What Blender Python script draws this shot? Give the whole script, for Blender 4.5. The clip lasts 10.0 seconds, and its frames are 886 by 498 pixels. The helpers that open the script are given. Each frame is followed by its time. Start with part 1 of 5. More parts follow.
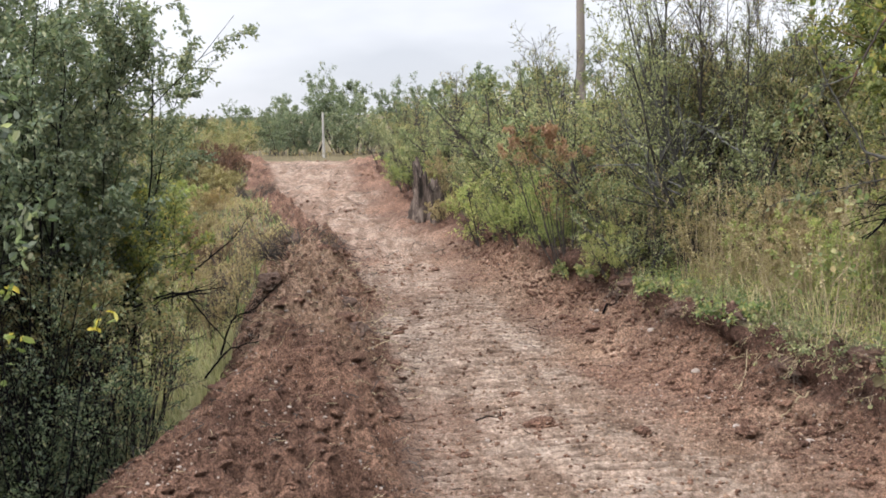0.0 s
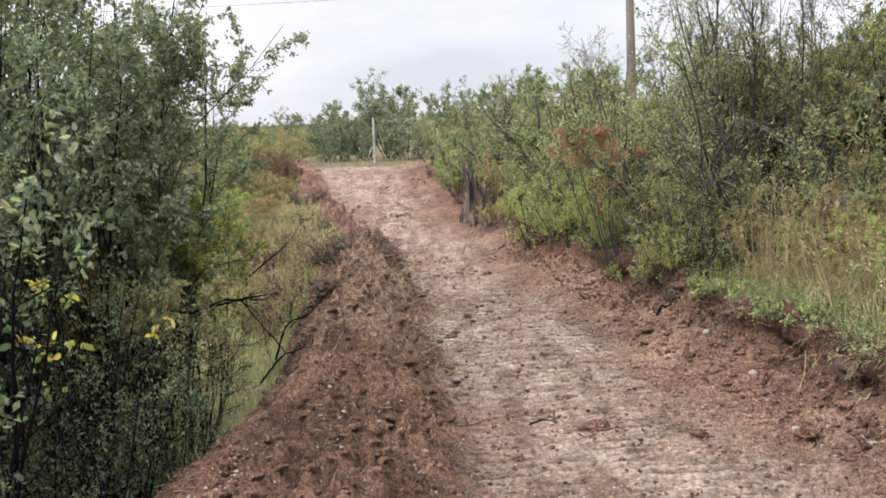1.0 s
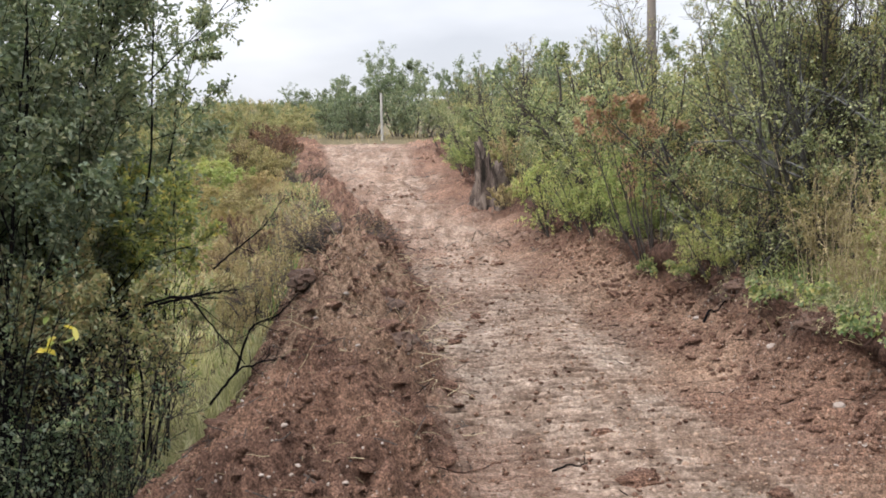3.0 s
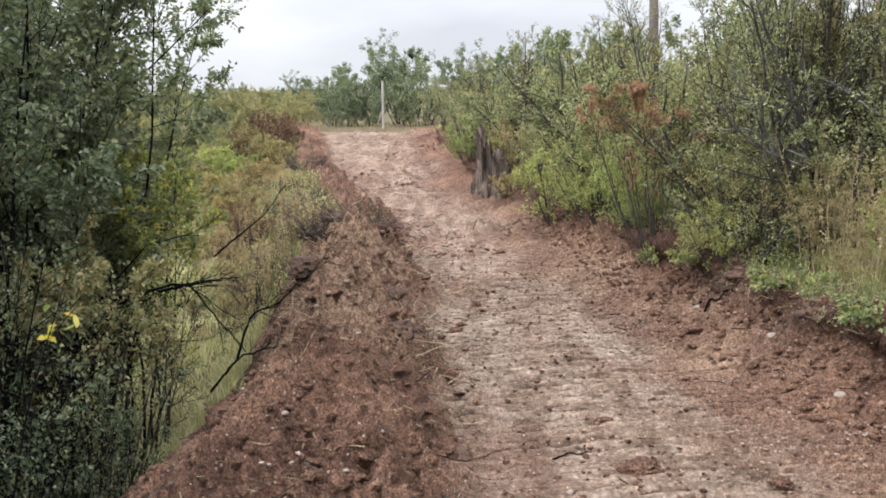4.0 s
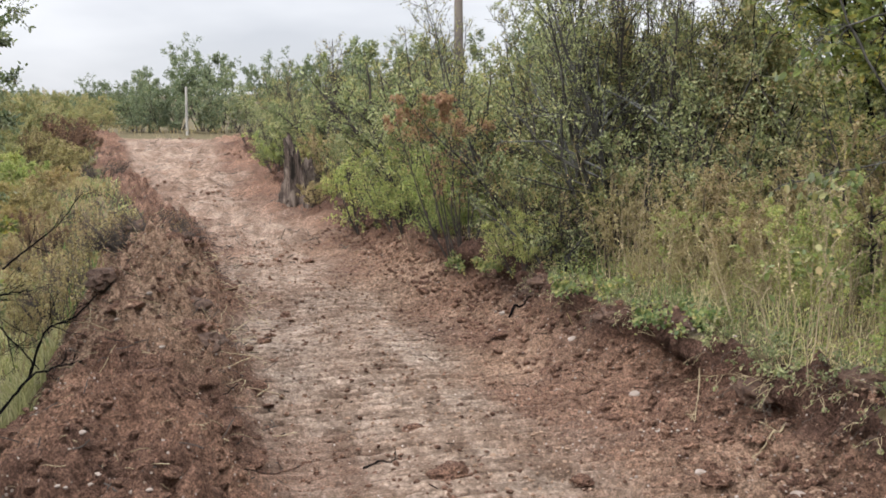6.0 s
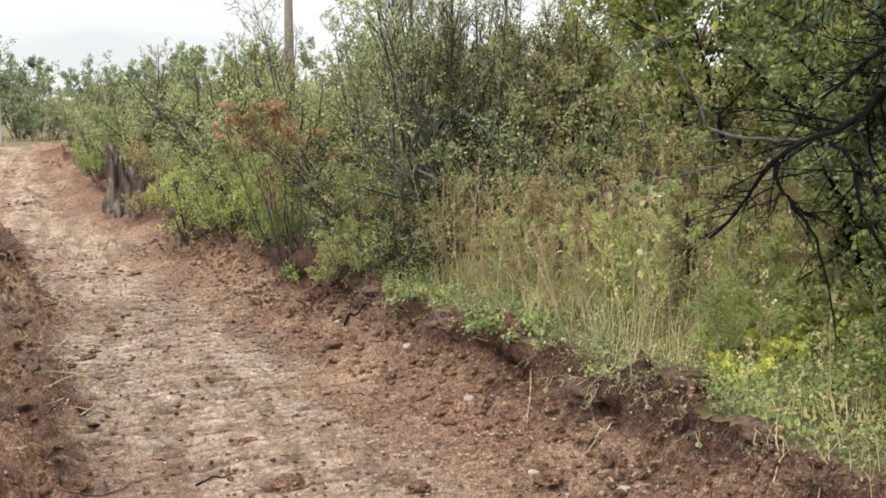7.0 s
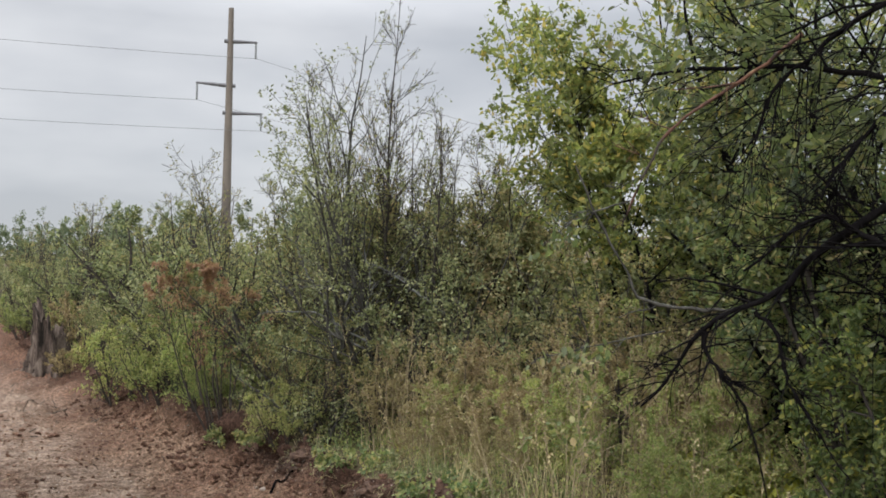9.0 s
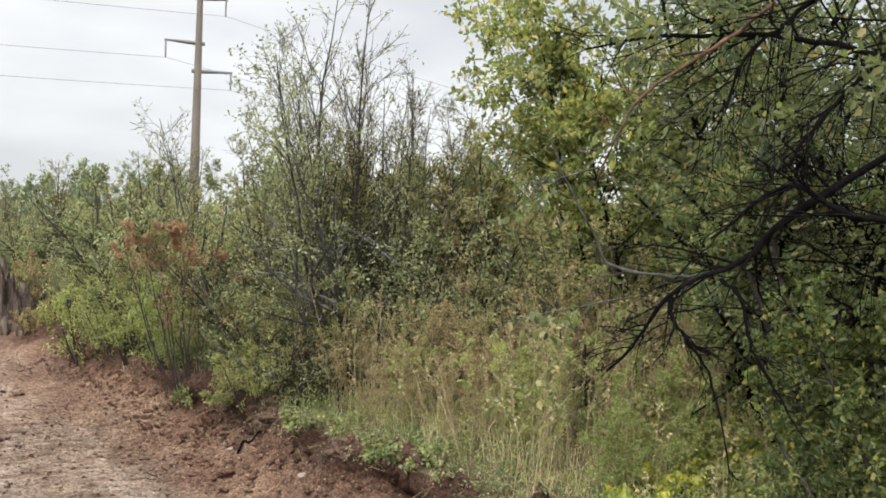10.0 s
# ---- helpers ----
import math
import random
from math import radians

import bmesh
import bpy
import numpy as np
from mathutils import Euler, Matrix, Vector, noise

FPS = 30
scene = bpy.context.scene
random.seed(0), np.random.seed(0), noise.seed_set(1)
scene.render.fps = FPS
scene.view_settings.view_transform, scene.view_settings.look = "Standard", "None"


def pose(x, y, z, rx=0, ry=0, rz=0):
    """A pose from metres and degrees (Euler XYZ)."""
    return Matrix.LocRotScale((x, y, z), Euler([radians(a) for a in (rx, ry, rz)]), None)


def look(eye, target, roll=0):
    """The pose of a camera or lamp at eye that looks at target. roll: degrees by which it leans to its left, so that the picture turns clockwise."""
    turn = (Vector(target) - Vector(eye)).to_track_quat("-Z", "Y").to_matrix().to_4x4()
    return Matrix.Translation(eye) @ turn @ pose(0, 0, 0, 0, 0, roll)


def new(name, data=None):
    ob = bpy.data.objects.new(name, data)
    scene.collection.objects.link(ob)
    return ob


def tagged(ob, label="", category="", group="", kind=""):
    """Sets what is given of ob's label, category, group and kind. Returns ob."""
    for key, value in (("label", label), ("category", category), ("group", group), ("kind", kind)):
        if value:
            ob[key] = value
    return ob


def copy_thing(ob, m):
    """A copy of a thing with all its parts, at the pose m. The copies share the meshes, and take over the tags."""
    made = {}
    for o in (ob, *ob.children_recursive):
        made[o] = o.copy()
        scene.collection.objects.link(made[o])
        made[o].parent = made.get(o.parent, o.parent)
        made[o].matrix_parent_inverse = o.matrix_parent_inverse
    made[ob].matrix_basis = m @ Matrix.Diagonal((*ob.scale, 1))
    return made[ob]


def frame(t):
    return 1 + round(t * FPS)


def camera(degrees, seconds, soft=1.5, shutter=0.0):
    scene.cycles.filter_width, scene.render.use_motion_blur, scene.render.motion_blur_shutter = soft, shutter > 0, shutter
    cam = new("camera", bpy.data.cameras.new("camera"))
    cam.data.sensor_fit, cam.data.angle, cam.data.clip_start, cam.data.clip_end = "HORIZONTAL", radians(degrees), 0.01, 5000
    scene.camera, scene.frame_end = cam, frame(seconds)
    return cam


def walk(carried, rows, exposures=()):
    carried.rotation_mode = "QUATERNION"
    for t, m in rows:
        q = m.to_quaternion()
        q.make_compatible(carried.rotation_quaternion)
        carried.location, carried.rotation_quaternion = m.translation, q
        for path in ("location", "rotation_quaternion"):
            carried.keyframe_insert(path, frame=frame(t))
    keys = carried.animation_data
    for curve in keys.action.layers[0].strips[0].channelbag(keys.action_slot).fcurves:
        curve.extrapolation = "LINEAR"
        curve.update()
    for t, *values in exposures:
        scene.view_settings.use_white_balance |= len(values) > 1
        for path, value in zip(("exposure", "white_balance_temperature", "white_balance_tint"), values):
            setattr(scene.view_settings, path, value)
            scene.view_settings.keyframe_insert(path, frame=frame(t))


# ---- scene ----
# ---- camera and walk ----
cam = camera(47.07, 10.0, soft=1.75)
ROWS = [
    (0, -0.088, -1.639, 1.931, 83.68, 1.54, -4.17),
    (0.5, -0.088, -1.639, 1.931, 84.13, 1.18, -1.19),
    (1, -0.088, -1.639, 1.931, 83.99, 2.61, -1.36),
    (1.5, -0.088, -1.639, 1.931, 84.04, 2.24, -1.24),
    (1.6, -0.076, -1.44, 1.918, 83.99, 2.15, -1.13),
    (1.7, -0.058, -1.1, 1.892, 83.9, 2.0, -0.95),
    (1.8, -0.03, -0.58, 1.848, 83.76, 1.79, -0.66),
    (1.9, -0.016, -0.34, 1.825, 83.69, 1.67, -0.52),
    (2, -0.008, -0.226, 1.813, 83.64, 1.61, -0.43),
    (3.5, 0, 0, 1.8, 82.63, 1.58, -0.69),
    (4, 0, 0, 1.8, 82.35, 1.44, -0.54),
    (4.5, 0, 0, 1.8, 82.4, 1.49, -0.2),
    (5, 0, 0, 1.8, 82.96, 0.83, -0.39),
    (5.5, 0, 0, 1.8, 83.24, 0.56, -1.48),
    (5.6, 0, 0, 1.8, 83.154, 0.548, -2.972),
    (5.7, 0, 0, 1.8, 83.069, 0.536, -4.463),
    (5.8, 0, 0, 1.8, 82.892, 0.51, -7.544),
    (5.9, 0, 0, 1.8, 82.813, 0.499, -8.909),
    (6, 0, 0, 1.8, 82.68, 0.48, -11.23),
    (6.2, 0, 0, 1.8, 82.56, 0.48, -15.39),
    (7.3, 0, 0, 1.8, 83.64, 0.04, -20.94),
    (7.5, 0, 0, 1.8, 84.56, -0.01, -21.18),
    (8, 0, 0, 1.8, 86.77, -0.48, -21.87),
    (8.5, 0, 0, 1.8, 92.78, -0.97, -22.77),
    (9, 0, 0, 1.8, 92.36, -1.02, -24.28),
    (9.5, 0, 0, 1.8, 90.57, -0.99, -25.62),
    (10, 0, 0, 1.8, 90.34, -1.79, -26),
]
EXPOSURES = [(0.0, 0.66, 6380, 11.5), (5.4, 0.66, 6380, 11.5), (6.2, 0.52, 6500, 10), (7.4, 0.92, 6900, 4), (7.9, 0.72, 7000, 4), (8.5, 0.2, 6450, 9), (9.0, 0.13, 6480, 9), (9.5, 0.53, 6650, 8), (10.0, 0.6, 6700, 8)]
walk(cam, [(t, pose(x, y, z, rx, ry, rz)) for t, x, y, z, rx, ry, rz in ROWS], EXPOSURES)

# ---- sky and sun: an overcast afternoon ----
SUN_ELEV, SUN_AZ = radians(34), radians(236)
world = bpy.data.worlds.new("overcast_sky")
scene.world = world
world.use_nodes = True
wn, wl = world.node_tree.nodes, world.node_tree.links
wn.clear()
w_out, w_bg = wn.new("ShaderNodeOutputWorld"), wn.new("ShaderNodeBackground")
w_sky = wn.new("ShaderNodeTexSky")
w_sky.sky_type, w_sky.sun_disc, w_sky.sun_elevation, w_sky.sun_rotation = "NISHITA", False, SUN_ELEV, SUN_AZ
w_dim = wn.new("ShaderNodeVectorMath")
w_dim.operation = "SCALE"
w_dim.inputs["Scale"].default_value = 0.12
w_co, w_map = wn.new("ShaderNodeTexCoord"), wn.new("ShaderNodeMapping")
w_map.inputs["Scale"].default_value = (1.0, 1.0, 3.2)
w_noise = wn.new("ShaderNodeTexNoise")
w_noise.inputs["Scale"].default_value, w_noise.inputs["Detail"].default_value = 2.1, 5.0
w_noise.inputs["Roughness"].default_value = 0.5
w_ramp = wn.new("ShaderNodeValToRGB")
w_ramp.color_ramp.elements[0].position, w_ramp.color_ramp.elements[0].color = 0.36, (0.48, 0.495, 0.535, 1)
w_ramp.color_ramp.elements[1].position, w_ramp.color_ramp.elements[1].color = 0.62, (0.72, 0.725, 0.752, 1)
w_sep, w_up = wn.new("ShaderNodeSeparateXYZ"), wn.new("ShaderNodeMapRange")
w_up.inputs["From Min"].default_value, w_up.inputs["From Max"].default_value = 0.25, 1.0
w_up.inputs["To Min"].default_value, w_up.inputs["To Max"].default_value = 1.0, 6.5
w_mul, w_mix = wn.new("ShaderNodeVectorMath"), wn.new("ShaderNodeMix")
w_mul.operation = "SCALE"
w_mix.data_type = "RGBA"
w_mix.inputs["Factor"].default_value = 0.92
wl.new(w_co.outputs["Generated"], w_map.inputs["Vector"])
wl.new(w_map.outputs["Vector"], w_noise.inputs["Vector"])
wl.new(w_noise.outputs["Fac"], w_ramp.inputs["Fac"])
wl.new(w_co.outputs["Generated"], w_sep.inputs["Vector"])
wl.new(w_sep.outputs["Z"], w_up.inputs["Value"])
wl.new(w_ramp.outputs["Color"], w_mul.inputs[0])
wl.new(w_up.outputs["Result"], w_mul.inputs["Scale"])
wl.new(w_sky.outputs["Color"], w_dim.inputs[0])
wl.new(w_dim.outputs["Vector"], w_mix.inputs["A"])
wl.new(w_mul.outputs["Vector"], w_mix.inputs["B"])
wl.new(w_mix.outputs["Result"], w_bg.inputs["Color"])
w_bg.inputs["Strength"].default_value = 1.0
wl.new(w_bg.outputs["Background"], w_out.inputs["Surface"])
sun = new("sun", bpy.data.lights.new("sun", "SUN"))
sun.data.energy, sun.data.angle, sun.data.color = 2.3, radians(30), (1.0, 0.98, 0.985)
sun.matrix_world = look((0, 0, 30), (30 * math.sin(SUN_AZ) * -1.0, 30 * math.cos(SUN_AZ) * -1.0, 30 - 30 * math.tan(SUN_ELEV)))


# ---- materials ----
def shader(name, rough=0.8, spec=0.3):
    m = bpy.data.materials.new(name)
    m.use_nodes = True
    n, l = m.node_tree.nodes, m.node_tree.links
    b = n["Principled BSDF"]
    b.inputs["Roughness"].default_value = rough
    b.inputs["Specular IOR Level"].default_value = spec
    return m, n, l, b


def noise_node(n, l, scale, detail=6.0, rough=0.6, stretch=None):
    co = n.new("ShaderNodeTexCoord")
    t = n.new("ShaderNodeTexNoise")
    t.inputs["Scale"].default_value, t.inputs["Detail"].default_value, t.inputs["Roughness"].default_value = scale, detail, rough
    if stretch:
        mp = n.new("ShaderNodeMapping")
        mp.inputs["Scale"].default_value = stretch
        l.new(co.outputs["Object"], mp.inputs["Vector"])
        l.new(mp.outputs["Vector"], t.inputs["Vector"])
    else:
        l.new(co.outputs["Object"], t.inputs["Vector"])
    return t.outputs["Fac"]


def ramp_node(n, l, fac, stops):
    r = n.new("ShaderNodeValToRGB")
    e = r.color_ramp.elements
    while len(e) < len(stops):
        e.new(0.5)
    for i, (p, c) in enumerate(stops):
        e[i].position, e[i].color = p, (*c, 1)
    l.new(fac, r.inputs["Fac"])
    return r.outputs["Color"]


def mix_node(n, l, fac, a, b, mode="MIX"):
    x = n.new("ShaderNodeMix")
    x.data_type, x.blend_type = "RGBA", mode
    for key, v in (("Factor", fac), ("A", a), ("B", b)):
        if isinstance(v, (int, float)):
            x.inputs[key].default_value = v
        elif isinstance(v, tuple):
            x.inputs[key].default_value = (*v, 1)
        else:
            l.new(v, x.inputs[key])
    return x.outputs["Result"]


def bump_node(n, l, b, height, strength, dist):
    p = n.new("ShaderNodeBump")
    p.inputs["Strength"].default_value, p.inputs["Distance"].default_value = strength, dist
    l.new(height, p.inputs["Height"])
    l.new(p.outputs["Normal"], b.inputs["Normal"])
    return p


def soil_material():
    m, n, l, b = shader("red_brown_soil", 0.95, 0.08)
    at = n.new("ShaderNodeAttribute")
    at.attribute_name = "gravel"
    big = ramp_node(n, l, noise_node(n, l, 1.3, 6, 0.65), [(0.3, (0.072, 0.041, 0.029)), (0.5, (0.124, 0.071, 0.049)), (0.7, (0.205, 0.122, 0.082))])
    fine = ramp_node(n, l, noise_node(n, l, 30, 9, 0.8), [(0.36, (0.34, 0.33, 0.32)), (0.5, (0.98, 0.98, 0.98)), (0.64, (1.7, 1.69, 1.68))])
    crumb = ramp_node(n, l, noise_node(n, l, 95, 4, 0.75), [(0.36, (0.42, 0.41, 0.40)), (0.5, (1.0, 1.0, 1.0)), (0.64, (1.6, 1.6, 1.6))])
    fine = mix_node(n, l, 1.0, fine, crumb, "MULTIPLY")
    # dark topsoil colour that doubles as painted shade below the overhanging turf
    humus_shade = n.new("ShaderNodeAttribute")
    humus_shade.attribute_name = "topsoil_shade"
    big = mix_node(n, l, humus_shade.outputs["Fac"], big, (0.074, 0.043, 0.031))
    fresh = n.new("ShaderNodeAttribute")
    fresh.attribute_name = "subsoil"
    big = mix_node(n, l, fresh.outputs["Fac"], big, ramp_node(n, l, noise_node(n, l, 2.2, 6, 0.7), [(0.3, (0.135, 0.084, 0.056)), (0.5, (0.215, 0.141, 0.096)), (0.7, (0.275, 0.188, 0.133))]))
    scrape = ramp_node(n, l, noise_node(n, l, 9.0, 7, 0.65, (0.6, 1.5, 1)), [(0.36, (0.55, 0.50, 0.46)), (0.48, (0.97, 0.96, 0.95)), (0.64, (1.2, 1.2, 1.2))])
    big = mix_node(n, l, fresh.outputs["Fac"], big, mix_node(n, l, 1.0, big, scrape, "MULTIPLY"))
    loose = mix_node(n, l, 1.0, big, fine, "MULTIPLY")
    packed_c = ramp_node(n, l, noise_node(n, l, 2.0, 5), [(0.3, (0.166, 0.118, 0.087)), (0.5, (0.210, 0.160, 0.124)), (0.7, (0.238, 0.193, 0.156))])
    vor = n.new("ShaderNodeTexVoronoi")
    vor.inputs["Scale"].default_value = 34
    co = n.new("ShaderNodeTexCoord")
    l.new(co.outputs["Object"], vor.inputs["Vector"])
    grit = ramp_node(n, l, vor.outputs["Distance"], [(0.0, (1.28, 1.28, 1.28)), (0.35, (1.05, 1.05, 1.05)), (0.8, (0.72, 0.70, 0.68))])
    packed = mix_node(n, l, 1.0, mix_node(n, l, 0.45, packed_c, fine, "MULTIPLY"), grit, "MULTIPLY")
    streak = ramp_node(n, l, noise_node(n, l, 3.0, 5, 0.6, (1.6, 0.22, 1)), [(0.35, (0.66, 0.62, 0.59)), (0.5, (0.97, 0.96, 0.95)), (0.65, (1.14, 1.14, 1.14))])
    packed = mix_node(n, l, 1.0, packed, streak, "MULTIPLY")
    # relief shade of the track ribs, multiplied into the packed colour
    groove_shade = n.new("ShaderNodeAttribute")
    groove_shade.attribute_name = "groove_shade"
    packed = mix_node(n, l, groove_shade.outputs["Fac"], packed, mix_node(n, l, 1.0, packed, (0.24, 0.21, 0.19), "MULTIPLY"))
    mottle = ramp_node(n, l, noise_node(n, l, 10.0, 7, 0.65, (0.4, 1.7, 1)), [(0.36, (0.46, 0.42, 0.39)), (0.48, (0.95, 0.94, 0.93)), (0.64, (1.3, 1.3, 1.3))])
    packed = mix_node(n, l, 0.85, packed, mottle, "MULTIPLY")
    patch = n.new("ShaderNodeMath")
    patch.operation = "MULTIPLY_ADD"
    l.new(noise_node(n, l, 5.0, 5, 0.7), patch.inputs[0])
    patch.inputs[1].default_value = 1.0
    patch.inputs[2].default_value = -0.5
    add = n.new("ShaderNodeMath")
    add.operation, add.use_clamp = "ADD", True
    l.new(at.outputs["Fac"], add.inputs[0])
    l.new(patch.outputs[0], add.inputs[1])
    mul = n.new("ShaderNodeMath")
    mul.operation, mul.use_clamp = "MULTIPLY", True
    l.new(add.outputs[0], mul.inputs[0])
    l.new(at.outputs["Fac"], mul.inputs[1])
    speck = n.new("ShaderNodeTexVoronoi")
    speck.inputs["Scale"].default_value = 55
    l.new(co.outputs["Object"], speck.inputs["Vector"])
    pick = n.new("ShaderNodeSeparateColor")
    l.new(speck.outputs["Color"], pick.inputs["Color"])
    chosen, close, both = n.new("ShaderNodeMath"), n.new("ShaderNodeMath"), n.new("ShaderNodeMath")
    chosen.operation, close.operation, both.operation = "GREATER_THAN", "LESS_THAN", "MULTIPLY"
    chosen.inputs[1].default_value, close.inputs[1].default_value = 0.92, 0.36
    l.new(pick.outputs["Red"], chosen.inputs[0])
    l.new(speck.outputs["Distance"], close.inputs[0])
    l.new(chosen.outputs[0], both.inputs[0])
    l.new(close.outputs[0], both.inputs[1])
    tint = ramp_node(n, l, pick.outputs["Green"], [(0.0, (0.06, 0.035, 0.025)), (0.5, (0.22, 0.16, 0.12)), (1.0, (0.33, 0.28, 0.24))])
    earth = mix_node(n, l, mul.outputs[0], loose, packed)
    l.new(mix_node(n, l, both.outputs[0], earth, tint), b.inputs["Base Color"])
    h = n.new("ShaderNodeMath")
    h.operation = "MULTIPLY_ADD"
    l.new(noise_node(n, l, 60, 6, 0.7), h.inputs[0])
    h.inputs[1].default_value = 0.5
    l.new(noise_node(n, l, 14, 7, 0.7), h.inputs[2])
    calm, flat = n.new("ShaderNodeMath"), n.new("ShaderNodeMath")
    calm.operation, flat.operation = "MULTIPLY_ADD", "MULTIPLY"
    calm.inputs[1].default_value, calm.inputs[2].default_value = -0.5, 1.0
    l.new(mul.outputs[0], calm.inputs[0])
    l.new(calm.outputs[0], flat.inputs[0])
    l.new(h.outputs[0], flat.inputs[1])
    bump_node(n, l, b, flat.outputs[0], 1.0, 0.05)
    return m


def simple_material(name, stops, scale, rough=0.85, spec=0.25, bump=0.4, dist=0.01, stretch=None, detail=6):
    m, n, l, b = shader(name, rough, spec)
    f = noise_node(n, l, scale, detail, 0.65, stretch)
    l.new(ramp_node(n, l, f, stops), b.inputs["Base Color"])
    bump_node(n, l, b, f, bump, dist)
    return m


def leaf_material(name, stops, rough=0.5, spec=0.35, glow=0.3, patch=0.35, dull=0.96):
    """Leaves: a colour for each one, patches of tone over the crown, and light let through."""
    m, n, l, b = shader(name, rough, spec)
    geo = n.new("ShaderNodeNewGeometry")
    col = ramp_node(n, l, geo.outputs["Random Per Island"], stops)
    tone = ramp_node(n, l, noise_node(n, l, 1.7, 3), [(0.3, (1 - patch,) * 3), (0.7, (1 + patch,) * 3)])
    col = mix_node(n, l, 1.0, col, tone, "MULTIPLY")
    info, vary, hue = n.new("ShaderNodeObjectInfo"), n.new("ShaderNodeHueSaturation"), n.new("ShaderNodeMapRange")
    light = n.new("ShaderNodeMapRange")
    hue.inputs["To Min"].default_value, hue.inputs["To Max"].default_value = 0.482, 0.512
    light.inputs["To Min"].default_value, light.inputs["To Max"].default_value = 1.32, 1.06
    l.new(info.outputs["Random"], hue.inputs["Value"])
    l.new(info.outputs["Random"], light.inputs["Value"])
    l.new(hue.outputs["Result"], vary.inputs["Hue"])
    l.new(light.outputs["Result"], vary.inputs["Value"])
    vary.inputs["Saturation"].default_value = dull
    l.new(col, vary.inputs["Color"])
    col = vary.outputs["Color"]
    l.new(col, b.inputs["Base Color"])
    tr, mx = n.new("ShaderNodeBsdfTranslucent"), n.new("ShaderNodeMixShader")
    l.new(mix_node(n, l, 1.0, col, (1.12, 1.2, 0.75), "MULTIPLY"), tr.inputs["Color"])
    mx.inputs["Fac"].default_value = glow + 0.12
    l.new(b.outputs["BSDF"], mx.inputs[1])
    l.new(tr.outputs["BSDF"], mx.inputs[2])
    l.new(mx.outputs["Shader"], n["Material Output"].inputs["Surface"])
    return m


SOIL = soil_material()
TURF = simple_material("rough_turf", [(0.3, (0.042, 0.036, 0.020)), (0.5, (0.078, 0.064, 0.034)), (0.7, (0.125, 0.098, 0.055))], 3.0, 0.95, 0.1, 0.8, 0.05, None, 9)
HUMUS = simple_material("dark_topsoil", [(0.3, (0.030, 0.019, 0.014)), (0.5, (0.068, 0.042, 0.030)), (0.7, (0.12, 0.078, 0.055))], 28.0, 0.95, 0.15, 1.0, 0.02, None, 9)
STONE = simple_material("pale_stone", [(0.3, (0.15, 0.112, 0.088)), (0.55, (0.22, 0.18, 0.15)), (0.8, (0.32, 0.285, 0.25))], 9.0, 0.8, 0.3, 0.4, 0.01)
FLAKE = simple_material("tan_subsoil", [(0.3, (0.115, 0.074, 0.050)), (0.5, (0.195, 0.130, 0.090)), (0.7, (0.27, 0.187, 0.133))], 7.0, 0.95, 0.1, 0.6, 0.01, None, 8)
BARK = simple_material("dark_bark", [(0.3, (0.004, 0.0036, 0.0038)), (0.6, (0.008, 0.007, 0.0072)), (0.8, (0.020, 0.017, 0.016))], 24.0, 1.0, 0.04, 0.9, 0.02, (1, 1, 0.4))
LICHEN = simple_material("lichen_grey_bark", [(0.35, (0.022, 0.020, 0.017)), (0.55, (0.055, 0.052, 0.044)), (0.75, (0.15, 0.15, 0.135))], 14.0, 0.9, 0.15, 0.7, 0.01, (1, 1, 0.4))
PALE = simple_material("pale_lichen_bark", [(0.35, (0.045, 0.042, 0.038)), (0.5, (0.115, 0.115, 0.105)), (0.7, (0.19, 0.195, 0.18))], 20.0, 0.9, 0.15, 0.7, 0.01, (1, 1, 0.5))
BROWN = simple_material("brown_bark", [(0.3, (0.06, 0.048, 0.038)), (0.6, (0.12, 0.098, 0.078)), (0.8, (0.20, 0.175, 0.145))], 15.0, 0.9, 0.2, 0.6, 0.01, (1, 1, 0.3))
TWIG = simple_material("grey_brown_twig", [(0.3, (0.028, 0.024, 0.021)), (0.6, (0.06, 0.052, 0.045)), (0.8, (0.11, 0.098, 0.085))], 15.0, 0.95, 0.12, 0.5, 0.01, (1, 1, 0.3))
PEELED = simple_material("peeled_red_wood", [(0.42, (0.03, 0.022, 0.018)), (0.56, (0.11, 0.055, 0.036)), (0.75, (0.24, 0.15, 0.09))], 14.0, 0.8, 0.2, 0.5, 0.006, (1, 1, 0.4))
STALK = simple_material("dry_stalk", [(0.3, (0.17, 0.13, 0.08)), (0.6, (0.32, 0.26, 0.16)), (0.8, (0.46, 0.39, 0.26))], 6.0, 0.9, 0.15, 0.2, 0.005)
ROT = simple_material("rotten_wood", [(0.38, (0.012, 0.010, 0.008)), (0.5, (0.070, 0.052, 0.042)), (0.66, (0.16, 0.128, 0.103))], 16.0, 0.95, 0.12, 1.0, 0.05, (1, 1, 0.10))
CONCRETE = simple_material("weathered_concrete", [(0.3, (0.095, 0.082, 0.07)), (0.6, (0.145, 0.125, 0.105)), (0.8, (0.19, 0.168, 0.142))], 1.6, 0.9, 0.2, 0.2, 0.01, (1, 1, 0.25))
STEEL = simple_material("dull_steel", [(0.3, (0.08, 0.08, 0.085)), (0.7, (0.16, 0.16, 0.17))], 4.0, 0.6, 0.4, 0.1, 0.002)
GLASS = simple_material("insulator_glaze", [(0.3, (0.10, 0.11, 0.11)), (0.7, (0.2, 0.21, 0.21))], 4.0, 0.3, 0.5, 0.0, 0.002)
